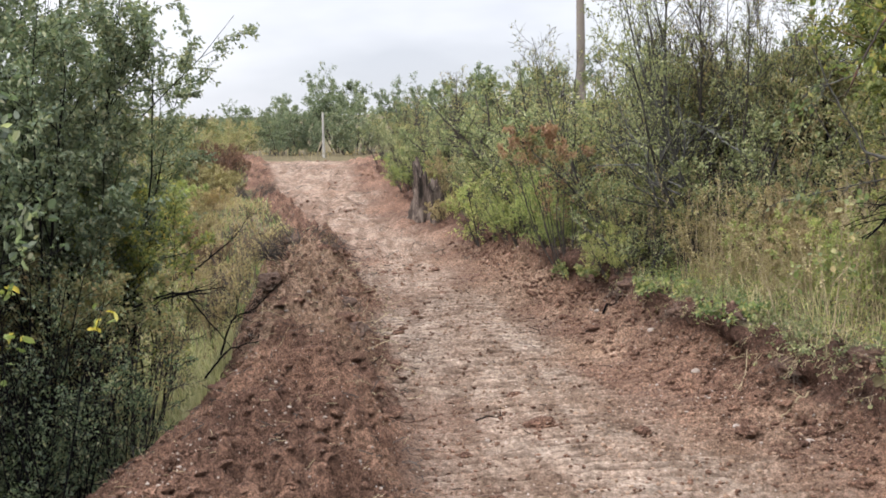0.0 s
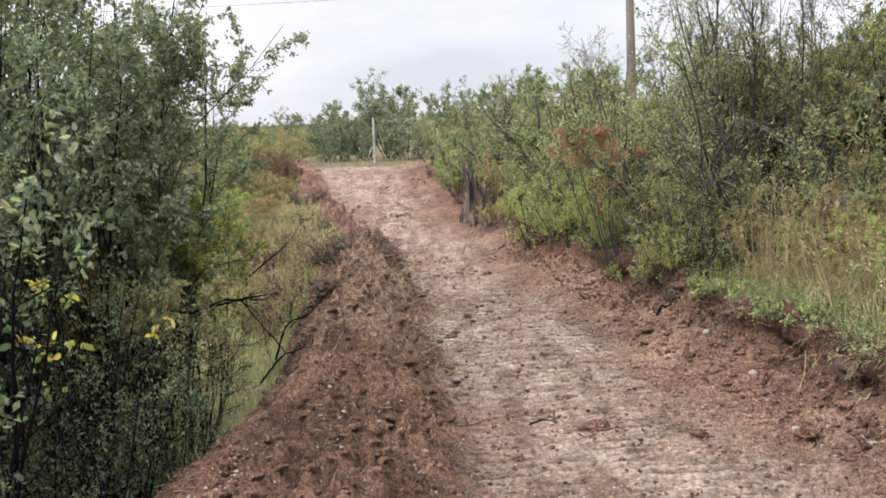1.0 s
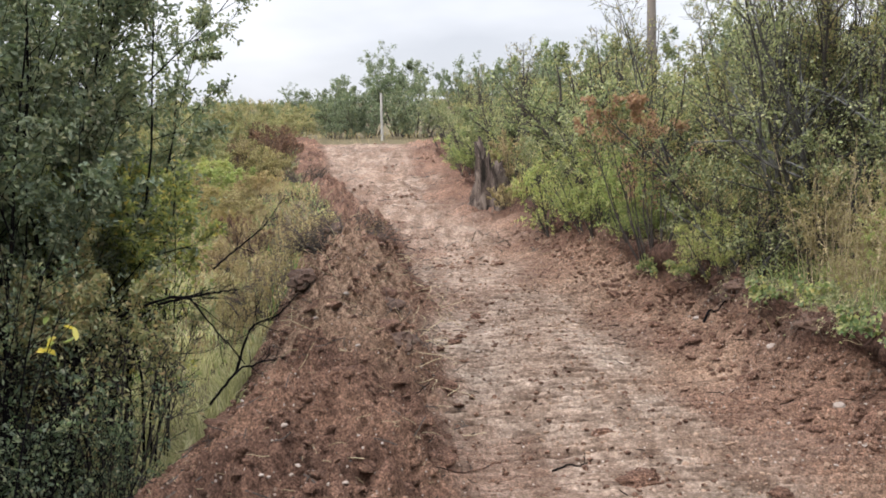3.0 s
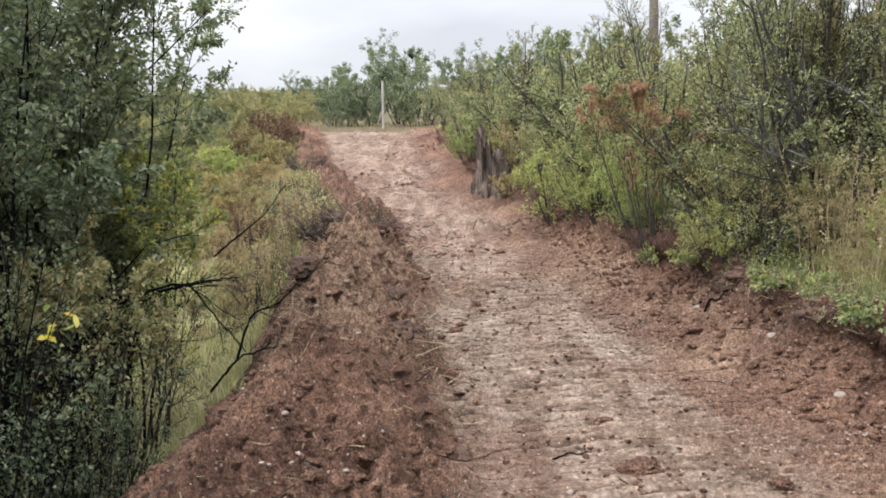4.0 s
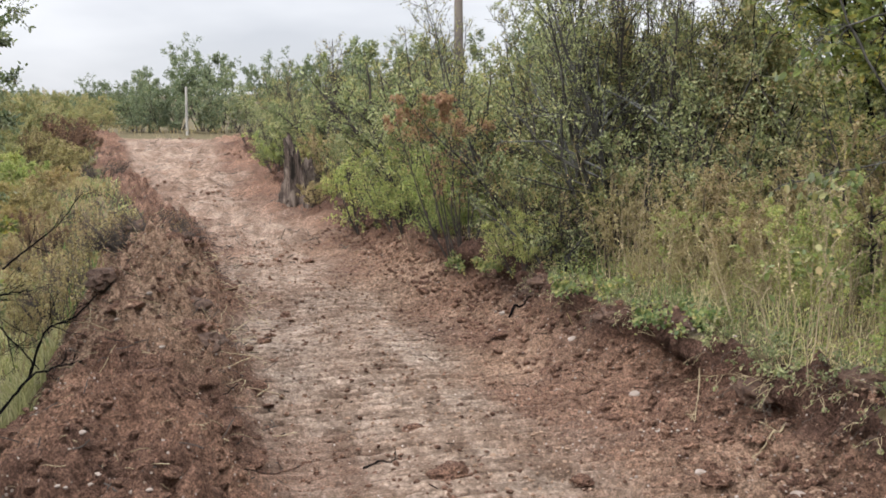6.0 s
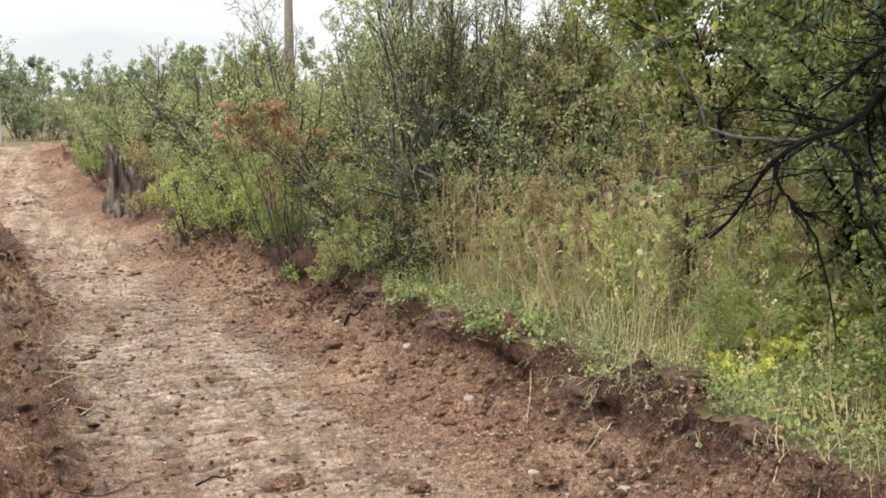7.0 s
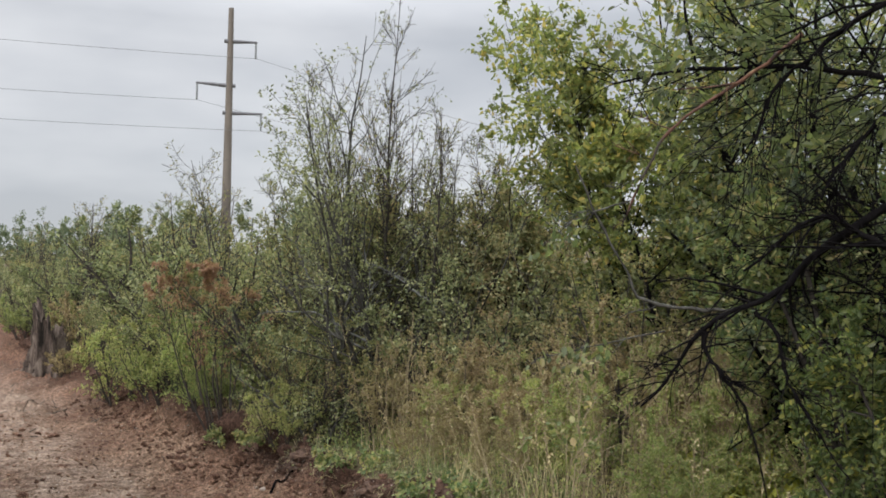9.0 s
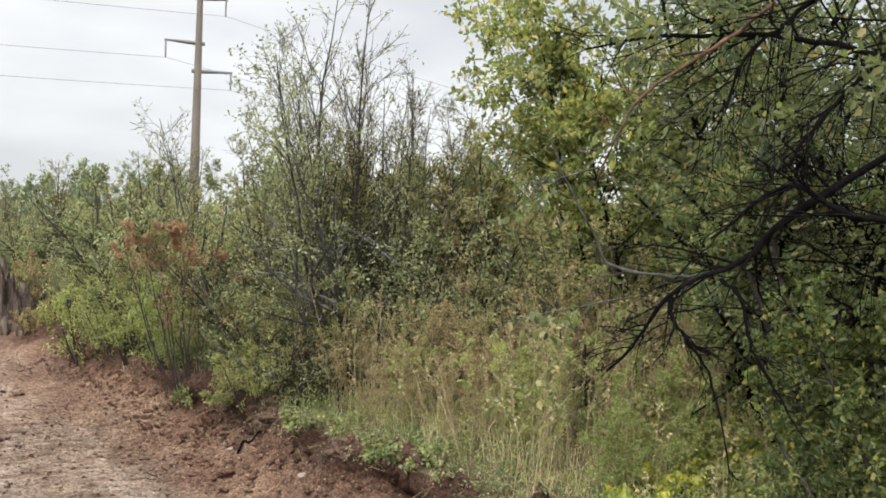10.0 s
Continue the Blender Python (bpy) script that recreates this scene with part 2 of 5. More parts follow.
LEAF_DARK = leaf_material("dark_green_leaf", [(0.0, (0.046, 0.065, 0.044)), (0.4, (0.090, 0.117, 0.075)), (0.75, (0.149, 0.176, 0.115)), (0.93, (0.232, 0.244, 0.159)), (1.0, (0.317, 0.290, 0.193))], 0.42, 0.5, 0.56)
LEAF_OLIVE = leaf_material("olive_autumn_leaf", [(0.0, (0.084, 0.098, 0.046)), (0.35, (0.144, 0.146, 0.065)), (0.65, (0.209, 0.194, 0.088)), (0.88, (0.251, 0.210, 0.094)), (1.0, (0.285, 0.201, 0.105))], 0.6, 0.25, 0.4)
LEAF_MID = leaf_material("mixed_green_leaf", [(0.0, (0.080, 0.113, 0.050)), (0.4, (0.135, 0.175, 0.071)), (0.7, (0.206, 0.226, 0.091)), (0.9, (0.297, 0.274, 0.118)), (1.0, (0.359, 0.293, 0.136))], 0.55, 0.3, 0.4)
LEAF_GREY = leaf_material("grey_green_leaf", [(0.0, (0.080, 0.093, 0.044)), (0.5, (0.147, 0.166, 0.077)), (0.85, (0.225, 0.232, 0.109)), (1.0, (0.309, 0.291, 0.153))], 0.6, 0.3, 0.25)
LEAF_LIME = leaf_material("yellow_green_leaf", [(0.0, (0.08, 0.106, 0.040)), (0.5, (0.135, 0.165, 0.058)), (0.8, (0.20, 0.215, 0.074)), (0.94, (0.29, 0.27, 0.075)), (1.0, (0.37, 0.30, 0.068))], 0.5, 0.3, 0.45)
LEAF_RED = leaf_material("russet_leaf", [(0.0, (0.194, 0.101, 0.069)), (0.5, (0.271, 0.140, 0.097)), (0.8, (0.291, 0.176, 0.105)), (1.0, (0.245, 0.192, 0.089))], 0.7, 0.2, 0.2)
LEAF_SCRUB = leaf_material("tawny_scrub_leaf", [(0.0, (0.128, 0.144, 0.073)), (0.45, (0.199, 0.197, 0.098)), (0.8, (0.266, 0.233, 0.116)), (1.0, (0.304, 0.209, 0.110))], 0.7, 0.2, 0.3)
LEAF_DEEP = leaf_material("deep_green_leaf", [(0.0, (0.039, 0.052, 0.026)), (0.45, (0.076, 0.095, 0.043)), (0.8, (0.118, 0.132, 0.058)), (0.95, (0.156, 0.150, 0.062)), (1.0, (0.192, 0.164, 0.060))], 0.42, 0.45, 0.5)
LEAF_SILVER = leaf_material("silvery_green_leaf", [(0.0, (0.081, 0.093, 0.042)), (0.5, (0.138, 0.153, 0.068)), (0.85, (0.202, 0.212, 0.101)), (1.0, (0.285, 0.275, 0.130))], 0.5, 0.35, 0.25)
LEAF_BROWN = leaf_material("withered_leaf", [(0.0, (0.131, 0.099, 0.050)), (0.5, (0.211, 0.165, 0.083)), (0.85, (0.296, 0.241, 0.127)), (1.0, (0.245, 0.241, 0.094))], 0.8, 0.15, 0.2)
LEAF_WEED = leaf_material("pale_weed_leaf", [(0.0, (0.142, 0.186, 0.059)), (0.45, (0.209, 0.242, 0.080)), (0.8, (0.284, 0.291, 0.106)), (1.0, (0.365, 0.327, 0.146))], 0.6, 0.25, 0.35)
LEAF_YELLOW = leaf_material("yellow_leaf", [(0.0, (0.16, 0.21, 0.07)), (0.4, (0.24, 0.26, 0.08)), (0.6, (0.45, 0.36, 0.06)), (1.0, (0.55, 0.43, 0.07))], 0.5, 0.3, 0.3)
BLADE_GREEN = leaf_material("green_grass", [(0.0, (0.078, 0.124, 0.034)), (0.5, (0.135, 0.186, 0.052)), (0.85, (0.190, 0.221, 0.074)), (1.0, (0.285, 0.275, 0.130))], 0.6, 0.25, 0.35, 0.35, 0.8)
BLADE_FIELD = leaf_material("pale_meadow_grass", [(0.0, (0.202, 0.199, 0.104)), (0.5, (0.275, 0.263, 0.148)), (1.0, (0.373, 0.332, 0.214))], 0.7, 0.2, 0.35)
BLADE_DRY = leaf_material("dry_grass", [(0.0, (0.242, 0.198, 0.108)), (0.5, (0.341, 0.292, 0.167)), (1.0, (0.473, 0.413, 0.259))], 0.8, 0.15, 0.3)
LEAF_TAWNY = leaf_material("tawny_orange_leaf", [(0.0, (0.184, 0.160, 0.072)), (0.5, (0.276, 0.207, 0.096)), (0.85, (0.331, 0.226, 0.108)), (1.0, (0.239, 0.244, 0.108))], 0.7, 0.2, 0.3)
LEAF_BLUE = leaf_material("blue_green_leaf", [(0.0, (0.070, 0.092, 0.060)), (0.5, (0.115, 0.142, 0.085)), (0.85, (0.165, 0.185, 0.11)), (1.0, (0.22, 0.215, 0.13))], 0.6, 0.3, 0.25)
LEAF_PLUM = leaf_material("dark_red_brown_leaf", [(0.0, (0.075, 0.045, 0.035)), (0.5, (0.12, 0.075, 0.05)), (1.0, (0.19, 0.125, 0.07))], 0.8, 0.15, 0.2)
WEATHERED = simple_material("weathered_grey_wood", [(0.3, (0.20, 0.19, 0.17)), (0.6, (0.31, 0.295, 0.265)), (0.8, (0.40, 0.385, 0.35))], 9.0, 0.9, 0.2, 0.3, 0.005, (1, 1, 0.2))
LEAF_SPURGE = leaf_material("bright_yellow_green_leaf", [(0.0, (0.19, 0.23, 0.05)), (0.6, (0.34, 0.36, 0.06)), (1.0, (0.52, 0.48, 0.07))], 0.5, 0.3, 0.3)


# ---- mesh helpers ----
def mesh_from(name, verts, faces, materials, smooth=False, attr=None, indices=None):
    """A mesh from arrays of places and of faces that all have the same number of corners."""
    verts, faces = np.asarray(verts, np.float32), np.asarray(faces, np.int32)
    k = faces.shape[1]
    me = bpy.data.meshes.new(name)
    me.vertices.add(len(verts))
    me.vertices.foreach_set("co", verts.ravel())
    me.loops.add(faces.size)
    me.loops.foreach_set("vertex_index", faces.ravel())
    me.polygons.add(len(faces))
    me.polygons.foreach_set("loop_start", np.arange(0, faces.size, k, dtype=np.int32))
    me.polygons.foreach_set("use_smooth", np.full(len(faces), smooth))
    for m in materials:
        me.materials.append(m)
    if indices is not None:
        me.polygons.foreach_set("material_index", np.asarray(indices, np.int32))
    for key, values in attr or ():
        a = me.attributes.new(key, "FLOAT", "POINT")
        a.data.foreach_set("value", np.asarray(values, np.float32))
    me.update(calc_edges=True)
    return me


def part(name, me, parent, label=""):
    ob = new(name, me)
    ob.parent = parent
    return tagged(ob, label)


def unit(v):
    return v / (np.linalg.norm(v, axis=-1, keepdims=True) + 1e-9)


def tubes(paths, radii, sides=5):
    """Round tapering rods along n paths of equal point count: places (n, s, 3), radii (n, s)."""
    n, s, _ = paths.shape
    tan = unit(np.gradient(paths, axis=1))
    ref = np.where(np.abs(tan[..., 2:3]) < 0.9, np.array([0, 0, 1.0]), np.array([1.0, 0, 0]))
    u = unit(np.cross(tan, ref))
    v = np.cross(tan, u)
    a = np.arange(sides) * 2 * np.pi / sides
    ring = paths[:, :, None] + radii[..., None, None] * (np.cos(a)[:, None] * u[:, :, None] + np.sin(a)[:, None] * v[:, :, None])
    idx = np.arange(n * s * sides).reshape(n, s, sides)
    nxt = np.roll(idx, -1, axis=2)
    quads = np.stack([idx[:, :-1], nxt[:, :-1], nxt[:, 1:], idx[:, 1:]], -1).reshape(-1, 4)
    return ring.reshape(-1, 3), quads


def join(chunks):
    verts, faces, at = [], [], 0
    for v, f in chunks:
        verts.append(v)
        faces.append(f + at)
        at += len(v)
    return np.concatenate(verts), np.concatenate(faces)


def leaves(rng, where, along, size, width=0.55, droop=0.3, spread=0.8, full=False):
    """Small folded leaf blades at the places given: two triangles each, or four and an oval outline (full)."""
    n = len(where)
    ax = unit(along * 0.6 + rng.normal(0, spread, (n, 3)) + np.array([0, 0, -droop]))
    up = unit(rng.normal(0, 0.95, (n, 3)) + np.array([0, 0, 1.0]))
    side = unit(np.cross(ax, up))
    nor = np.cross(side, ax)
    L = size * rng.uniform(0.6, 1.25, (n, 1))
    w = L * width * 0.5
    lift = L * rng.uniform(0.02, 0.16, (n, 1))
    mid = where + ax * L * 0.48
    if full:
        a, c = where + ax * L * 0.24, where + ax * L * 0.68
        v = np.stack([where, a + side * w * 0.82 + nor * lift, c + side * w * 0.86 + nor * lift * 0.8, where + ax * L - nor * lift * 0.8, c - side * w * 0.86 + nor * lift * 0.8, a - side * w * 0.82 + nor * lift], 1).reshape(-1, 3)
        b = np.arange(n)[:, None] * 6
        return v, np.concatenate([b + np.array(k) for k in ((0, 1, 2), (0, 2, 3), (0, 3, 4), (0, 4, 5))], 1).reshape(-1, 3)
    v = np.stack([where, mid + side * w + nor * lift, where + ax * L - nor * lift * 0.5, mid - side * w + nor * lift], 1).reshape(-1, 3)
    b = np.arange(n)[:, None] * 4
    f = np.concatenate([b + np.array([0, 1, 2]), b + np.array([0, 2, 3])], 1).reshape(-1, 3)
    return v, f


def sprout(rng, start, way, length, segs, wander, lift):
    """Paths that set out along way and wander, bending up (or down) by lift."""
    pts, d = [start], unit(way)
    for _ in range(segs):
        d = unit(d + rng.normal(0, wander, d.shape) + np.array([0, 0, lift]))
        pts.append(pts[-1] + d * length[:, None] / segs)
    return np.stack(pts, 1)


def branch_off(rng, paths, radii, count, low, high, angle, ratio, segs, wander, lift, thin=0.55):
    n, s, _ = paths.shape
    par = np.repeat(np.arange(n), count)
    t = rng.uniform(low, high, len(par)) * (s - 1)
    i = np.minimum(t.astype(int), s - 2)
    fr = (t - i)[:, None]
    st = paths[par, i] * (1 - fr) + paths[par, i + 1] * fr
    tan = unit(paths[par, i + 1] - paths[par, i])
    side = unit(np.cross(tan, rng.normal(0, 1, tan.shape)))
    a = np.radians(rng.normal(angle, 12, len(par)))[:, None]
    length = np.linalg.norm(np.diff(paths, axis=1), axis=2).sum(1)[par] * ratio * (1.15 - 0.75 * t / (s - 1)) * rng.uniform(0.6, 1.2, len(par))
    kid = sprout(rng, st, tan * np.cos(a) + side * np.sin(a), length, segs, wander, lift)
    r0 = radii[par, i] * thin
    return kid, r0[:, None] * np.linspace(1, 0.35, segs + 1)


def shrub(name, label, category, seed, place, height, stems=7, lean=0.35, foot=0.15, wood=BROWN, leaf=LEAF_MID, leaf_size=0.05,
          n1=9, n2=7, n3=0, per=6, ratio=0.42, bare=1.0, lift=0.08, wander=0.13, thick=0.011, low=0.2, width=0.55, low_leaf=0.0, group="", angle=45, tilt=(0, 0), fine=1, full=False, aloft=0.13):
    """A woody plant: stems, boughs and twigs that taper, and a crown of single leaves. bare: the height above which few leaves are left."""
    rng = np.random.default_rng(seed)
    root = tagged(new(name), label, category, group)
    a = rng.uniform(0, 2 * np.pi, stems)
    rad = np.sqrt(rng.uniform(0.02, 1, stems))
    out = np.stack([np.cos(a) * rad, np.sin(a) * rad, np.zeros(stems)], 1)
    st = out * foot * height + np.array([0, 0, -0.1])
    length = height * rng.uniform(0.58, 1.08, stems) * (1 - 0.15 * rad)
    p0 = sprout(rng, st, out * lean * 1.6 + np.array([tilt[0], tilt[1], 1.0]), length, 9, wander * 0.55, lift * 0.5)
    r0 = (height * thick * rng.uniform(0.6, 1.15, stems))[:, None] * np.linspace(1, 0.10, 10)
    p1, r1 = branch_off(rng, p0, r0, n1, low, 0.98, angle, ratio, 3, wander * 1.15, lift)
    p2, r2 = branch_off(rng, p1, r1, n2, 0.15, 1.0, 42, 0.5, fine, wander * 1.5, lift)
    tw = [(p1[:, -3:], r1[:, -3:]), (p2, r2)]
    k = 1 if bare < 0.7 else 2 if full else 3
    chunks = [tubes(p2[::k], np.maximum(r2[::k], 0.0016), 3)]
    if n3:
        p3, r3 = branch_off(rng, p2, r2, n3, 0.2, 1.0, 45, 0.55, 2, wander * 1.3, lift)
        tw.append((p3, r3))
        chunks.append(tubes(p3, np.maximum(r3, 0.0013), 3))
    part("trunk", mesh_from("trunk", *join([tubes(p0, r0, 6), tubes(p1, np.maximum(r1, 0.002), 3)]), [wood], True), root)
    tagged(part("brushwood", mesh_from("brushwood", *join(chunks), [wood], True), root), kind="stuff")
    where, along = [], []
    for q, _ in tw:
        n, s, _ = q.shape
        i = rng.integers(0, s - 1, (n, per))
        fr = rng.uniform(0, 1, (n, per, 1))
        k = np.arange(n)[:, None]
        where.append((q[k, i] * (1 - fr) + q[k, i + 1] * fr).reshape(-1, 3))
        along.append(unit(q[k, i + 1] - q[k, i]).reshape(-1, 3))
    where, along = np.concatenate(where), np.concatenate(along)
    hz = where[:, 2] / height
    keep = rng.uniform(0, 1, len(where)) < np.where(hz > bare, aloft, 1.0) * np.clip((hz - low_leaf) * 6 + 0.25, 0.06, 1)
    where, along = where[keep], along[keep]
    where = where + rng.normal(0, leaf_size * 0.35, where.shape)
    tagged(part("crown", mesh_from("crown", *leaves(rng, where, along, leaf_size, width, full=full), [leaf]), root), kind="stuff")
    root.matrix_world = pose(*place)
    return root


def blades(rng, roots, height, width, lean=0.5, bend=0.5):
    """Grass blades, three triangles each, bent over towards their tips."""
    n = len(roots)
    a = rng.uniform(0, 2 * np.pi, n)
    side = np.stack([np.cos(a), np.sin(a), np.zeros(n)], 1)
    b = rng.uniform(0, 2 * np.pi, n)
    out = np.stack([np.cos(b), np.sin(b), np.zeros(n)], 1) * rng.uniform(0.1, 1, (n, 1))
    h = height[:, None]
    up = np.array([0, 0, 1.0])
    w = width * rng.uniform(0.6, 1.3, (n, 1))
    mid = roots + (up * 0.55 + out * lean * 0.5) * h
    tip = roots + (up * (0.98 - 0.25 * bend * rng.uniform(0, 1, (n, 1))) + out * (lean + bend)) * h
    v = np.stack([roots - side * w, roots + side * w, mid - side * w * 0.75, mid + side * w * 0.75, tip], 1).reshape(-1, 3)
    k = np.arange(n)[:, None] * 5
    f = np.concatenate([k + np.array([0, 1, 3]), k + np.array([0, 3, 2]), k + np.array([2, 3, 4])], 1).reshape(-1, 3)
    return v, f


# ---- the lie of the land ----
def hash_noise(x, y, seed):
    """Smooth value noise over the plane, -1 to 1, one cell a metre."""
    xi, yi = np.floor(x).astype(np.int64), np.floor(y).astype(np.int64)
    fx, fy = x - xi, y - yi
    fx, fy = fx * fx * (3 - 2 * fx), fy * fy * (3 - 2 * fy)

    def h(i, j):
        k = (i * 374761393 + j * 668265263 + seed * 1442695041) & 0xFFFFFFFF
        k = ((k ^ (k >> 13)) * 1274126177) & 0xFFFFFFFF
        return ((k ^ (k >> 16)) & 0xFFFF) / 32767.5 - 1
    return (h(xi, yi) * (1 - fx) + h(xi + 1, yi) * fx) * (1 - fy) + (h(xi, yi + 1) * (1 - fx) + h(xi + 1, yi + 1) * fx) * fy


def fbm(x, y, freq, octaves, seed, gain=0.5):
    z, amp = 0, 1.0
    for o in range(octaves):
        z = z + amp * hash_noise(x * freq + 17.3 * o, y * freq - 9.1 * o, seed + o)
        freq, amp = freq * 2.03, amp * gain
    return z


def step(a, b, v):
    t = np.clip((v - a) / (b - a), 0, 1)
    return t * t * (3 - 2 * t)


def road_z(y):
    return np.interp(y, (-60, 4, 10, 15, 21, 27, 32, 45, 200, 500, 2500), (0, 0, 0.12, 0.3, 0.75, 1.25, 1.42, 1.5, 3.4, 12.5, 60))


def right_foot(y):
    return np.interp(y, (-60, -2, 3, 4.3, 5.2, 6.5, 8.5, 10.9, 14.5, 16.6, 22, 27, 31), (2.9, 2.9, 2.75, 2.55, 2.31, 2.15, 1.96, 1.78, 1.2, 0.7, 0.15, -0.1, -0.2))


def left_foot(y):
    return np.interp(y, (-60, 0, 4.6, 5.7, 6.9, 8.5, 10.7, 14.6, 17.6, 20.7, 26, 28.5, 31), (0.0, 0.0, 0.0, -0.02, -0.1, -0.2, -0.3, -0.78, -1.5, -2.2, -2.9, -3.4, -3.6))


def bank_height(y):
    return np.interp(y, (-60, 4.2, 5, 5.8, 6.5, 8.5, 11, 15, 25, 31), (0.31, 0.31, 0.33, 0.40, 0.45, 0.35, 0.33, 0.27, 0.17, 0.05))


def berm_height(y):
    return np.interp(y, (-60, 4, 5.3, 6.5, 8, 9, 10.5, 12, 15, 22, 29), (0.27, 0.26, 0.24, 0.24, 0.40, 0.52, 0.48, 0.28, 0.18, 0.08, 0.0))


def land(x, y):
    """Height, share of bare soil, share of packed gravel, and painted shade in the ribs."""
    jag = (fbm(x * 0.5, y, 1.5, 3, 3) * 0.11 + np.abs(fbm(x * 0.4, y, 2.1, 2, 4)) * 0.13) * np.where(y < 30, 1, 0)
    rf, lf = right_foot(y) + jag, left_foot(y) + fbm(x * 0.5, y, 1.2, 3, 8) * 0.10
    base = road_z(y)
    d = x - rf
    face = 0.30 + 0.09 * hash_noise(x * 0, y * 1.3, 21)
    bank = bank_height(y) * (1 + 0.15 * hash_noise(x * 0.3, y * 0.9, 22))
    dd = np.maximum(d - face, 0)
    z_right = bank * (0.24 * step(-0.2, 0.6, d / face) + 0.76 * step(0.55, 0.95, d / face)) + 0.10 * np.minimum(dd, 40) + 0.05 * fbm(x, y, 0.9, 3, 31) * step(0, 0.6, dd)
    e = lf - x
    hb = berm_height(y) * (1 + 0.25 * hash_noise(x * 0.4, y * 1.1, 41))
    low = np.interp(y, (-60, 0, 9.5, 15, 28, 40, 60), (0.55, 0.5, 0.55, 0.12, -0.05, 0.0, 0.0))
    e = e * np.interp(y, (4.0, 6.5, 30), (0.88, 1.28, 1.28))
    z_left = hb * step(-0.05, 0.72, e) - (hb + low) * step(0.95, 2.3, e) + 0.06 * fbm(x, y, 0.8, 3, 51) * step(2.0, 3.5, e)
    talus = 0.06 * step(-0.75, 0.1, d + 0.12 * fbm(x, y, 2.1, 2, 35)) * step(31, 26, y)
    z = base + talus + np.where(d > 0, z_right - 0.0, 0) + np.where(e > 0, z_left, 0)
    inside = step(-0.1, 0.25, np.minimum(rf - x, x - lf))
    near = step(60, 25, y) * step(-30, -5, y)
    soil = np.where(d > 0, 1 - step(0.85, 1.15, d / face + 0.12 * fbm(x, y, 5, 2, 61)), 1.0) * np.where(e > 0, 1 - step(0, 0.3, e - np.interp(y, (4, 5.5, 9, 12.5), (1.7, 1.5, 1.45, 0.6)) + 0.15 * fbm(x, y, 3, 2, 62)), 1.0)
    soil = soil * np.where(y < 28.5 + 1.2 * fbm(x, y * 0, 0.7, 2, 63), 1, 0)
    # clods and lumps on loose soil, a smoother and ribbed bed where the tracks ran
    rough = soil * (1 - 0.94 * inside) * near * np.where(e > 0, 1 - 0.8 * step(0.8, 1.3, e), 1.0)
    lump = np.abs(fbm(x, y, 5.0, 4, 71, 0.6))
    z = z + rough * (0.17 * lump + 0.07 * fbm(x, y, 1.7, 2, 72) + np.where(e > 0, 0.11, 0.0) * np.abs(fbm(x, y, 2.6, 3, 76)) + 0.075 * np.abs(fbm(x, y, 11, 2, 73, 0.6)) + 0.03 * fbm(x, y, 17, 2, 74, 0.7)) * np.where(d > -0.2, 0.5, 1.0)
    mid = (rf + lf) / 2
    rel = (x - mid) / np.maximum((rf - lf) / 2, 0.3)
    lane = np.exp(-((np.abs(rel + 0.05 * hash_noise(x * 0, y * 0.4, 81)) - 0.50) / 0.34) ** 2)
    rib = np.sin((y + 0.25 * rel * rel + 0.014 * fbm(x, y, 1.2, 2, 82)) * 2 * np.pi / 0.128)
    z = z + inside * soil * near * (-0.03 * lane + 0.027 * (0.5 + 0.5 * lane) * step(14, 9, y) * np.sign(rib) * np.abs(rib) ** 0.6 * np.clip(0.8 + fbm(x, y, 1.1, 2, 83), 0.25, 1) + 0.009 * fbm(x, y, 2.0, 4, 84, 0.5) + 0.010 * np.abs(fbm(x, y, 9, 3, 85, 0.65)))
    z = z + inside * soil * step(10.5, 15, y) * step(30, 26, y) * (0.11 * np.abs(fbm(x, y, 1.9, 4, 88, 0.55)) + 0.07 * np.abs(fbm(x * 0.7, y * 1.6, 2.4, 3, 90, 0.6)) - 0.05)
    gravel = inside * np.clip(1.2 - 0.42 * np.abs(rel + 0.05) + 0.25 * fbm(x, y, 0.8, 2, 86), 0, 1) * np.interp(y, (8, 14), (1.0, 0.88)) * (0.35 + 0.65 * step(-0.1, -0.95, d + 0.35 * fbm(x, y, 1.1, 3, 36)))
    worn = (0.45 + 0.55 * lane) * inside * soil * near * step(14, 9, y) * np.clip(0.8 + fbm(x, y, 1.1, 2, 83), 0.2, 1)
    groove_shade = worn * step(0.30, 0.75, -rib + 0.4 * fbm(x * 1.5, y * 0.5, 5, 2, 78))
    return z, soil, gravel, groove_shade


def ground_z(x, y):
    return land(np.asarray(x, float), np.asarray(y, float))[0]


def spaced(*runs):
    out = [np.arange(a, b, d) for a, b, d in runs]
    return np.concatenate(out)


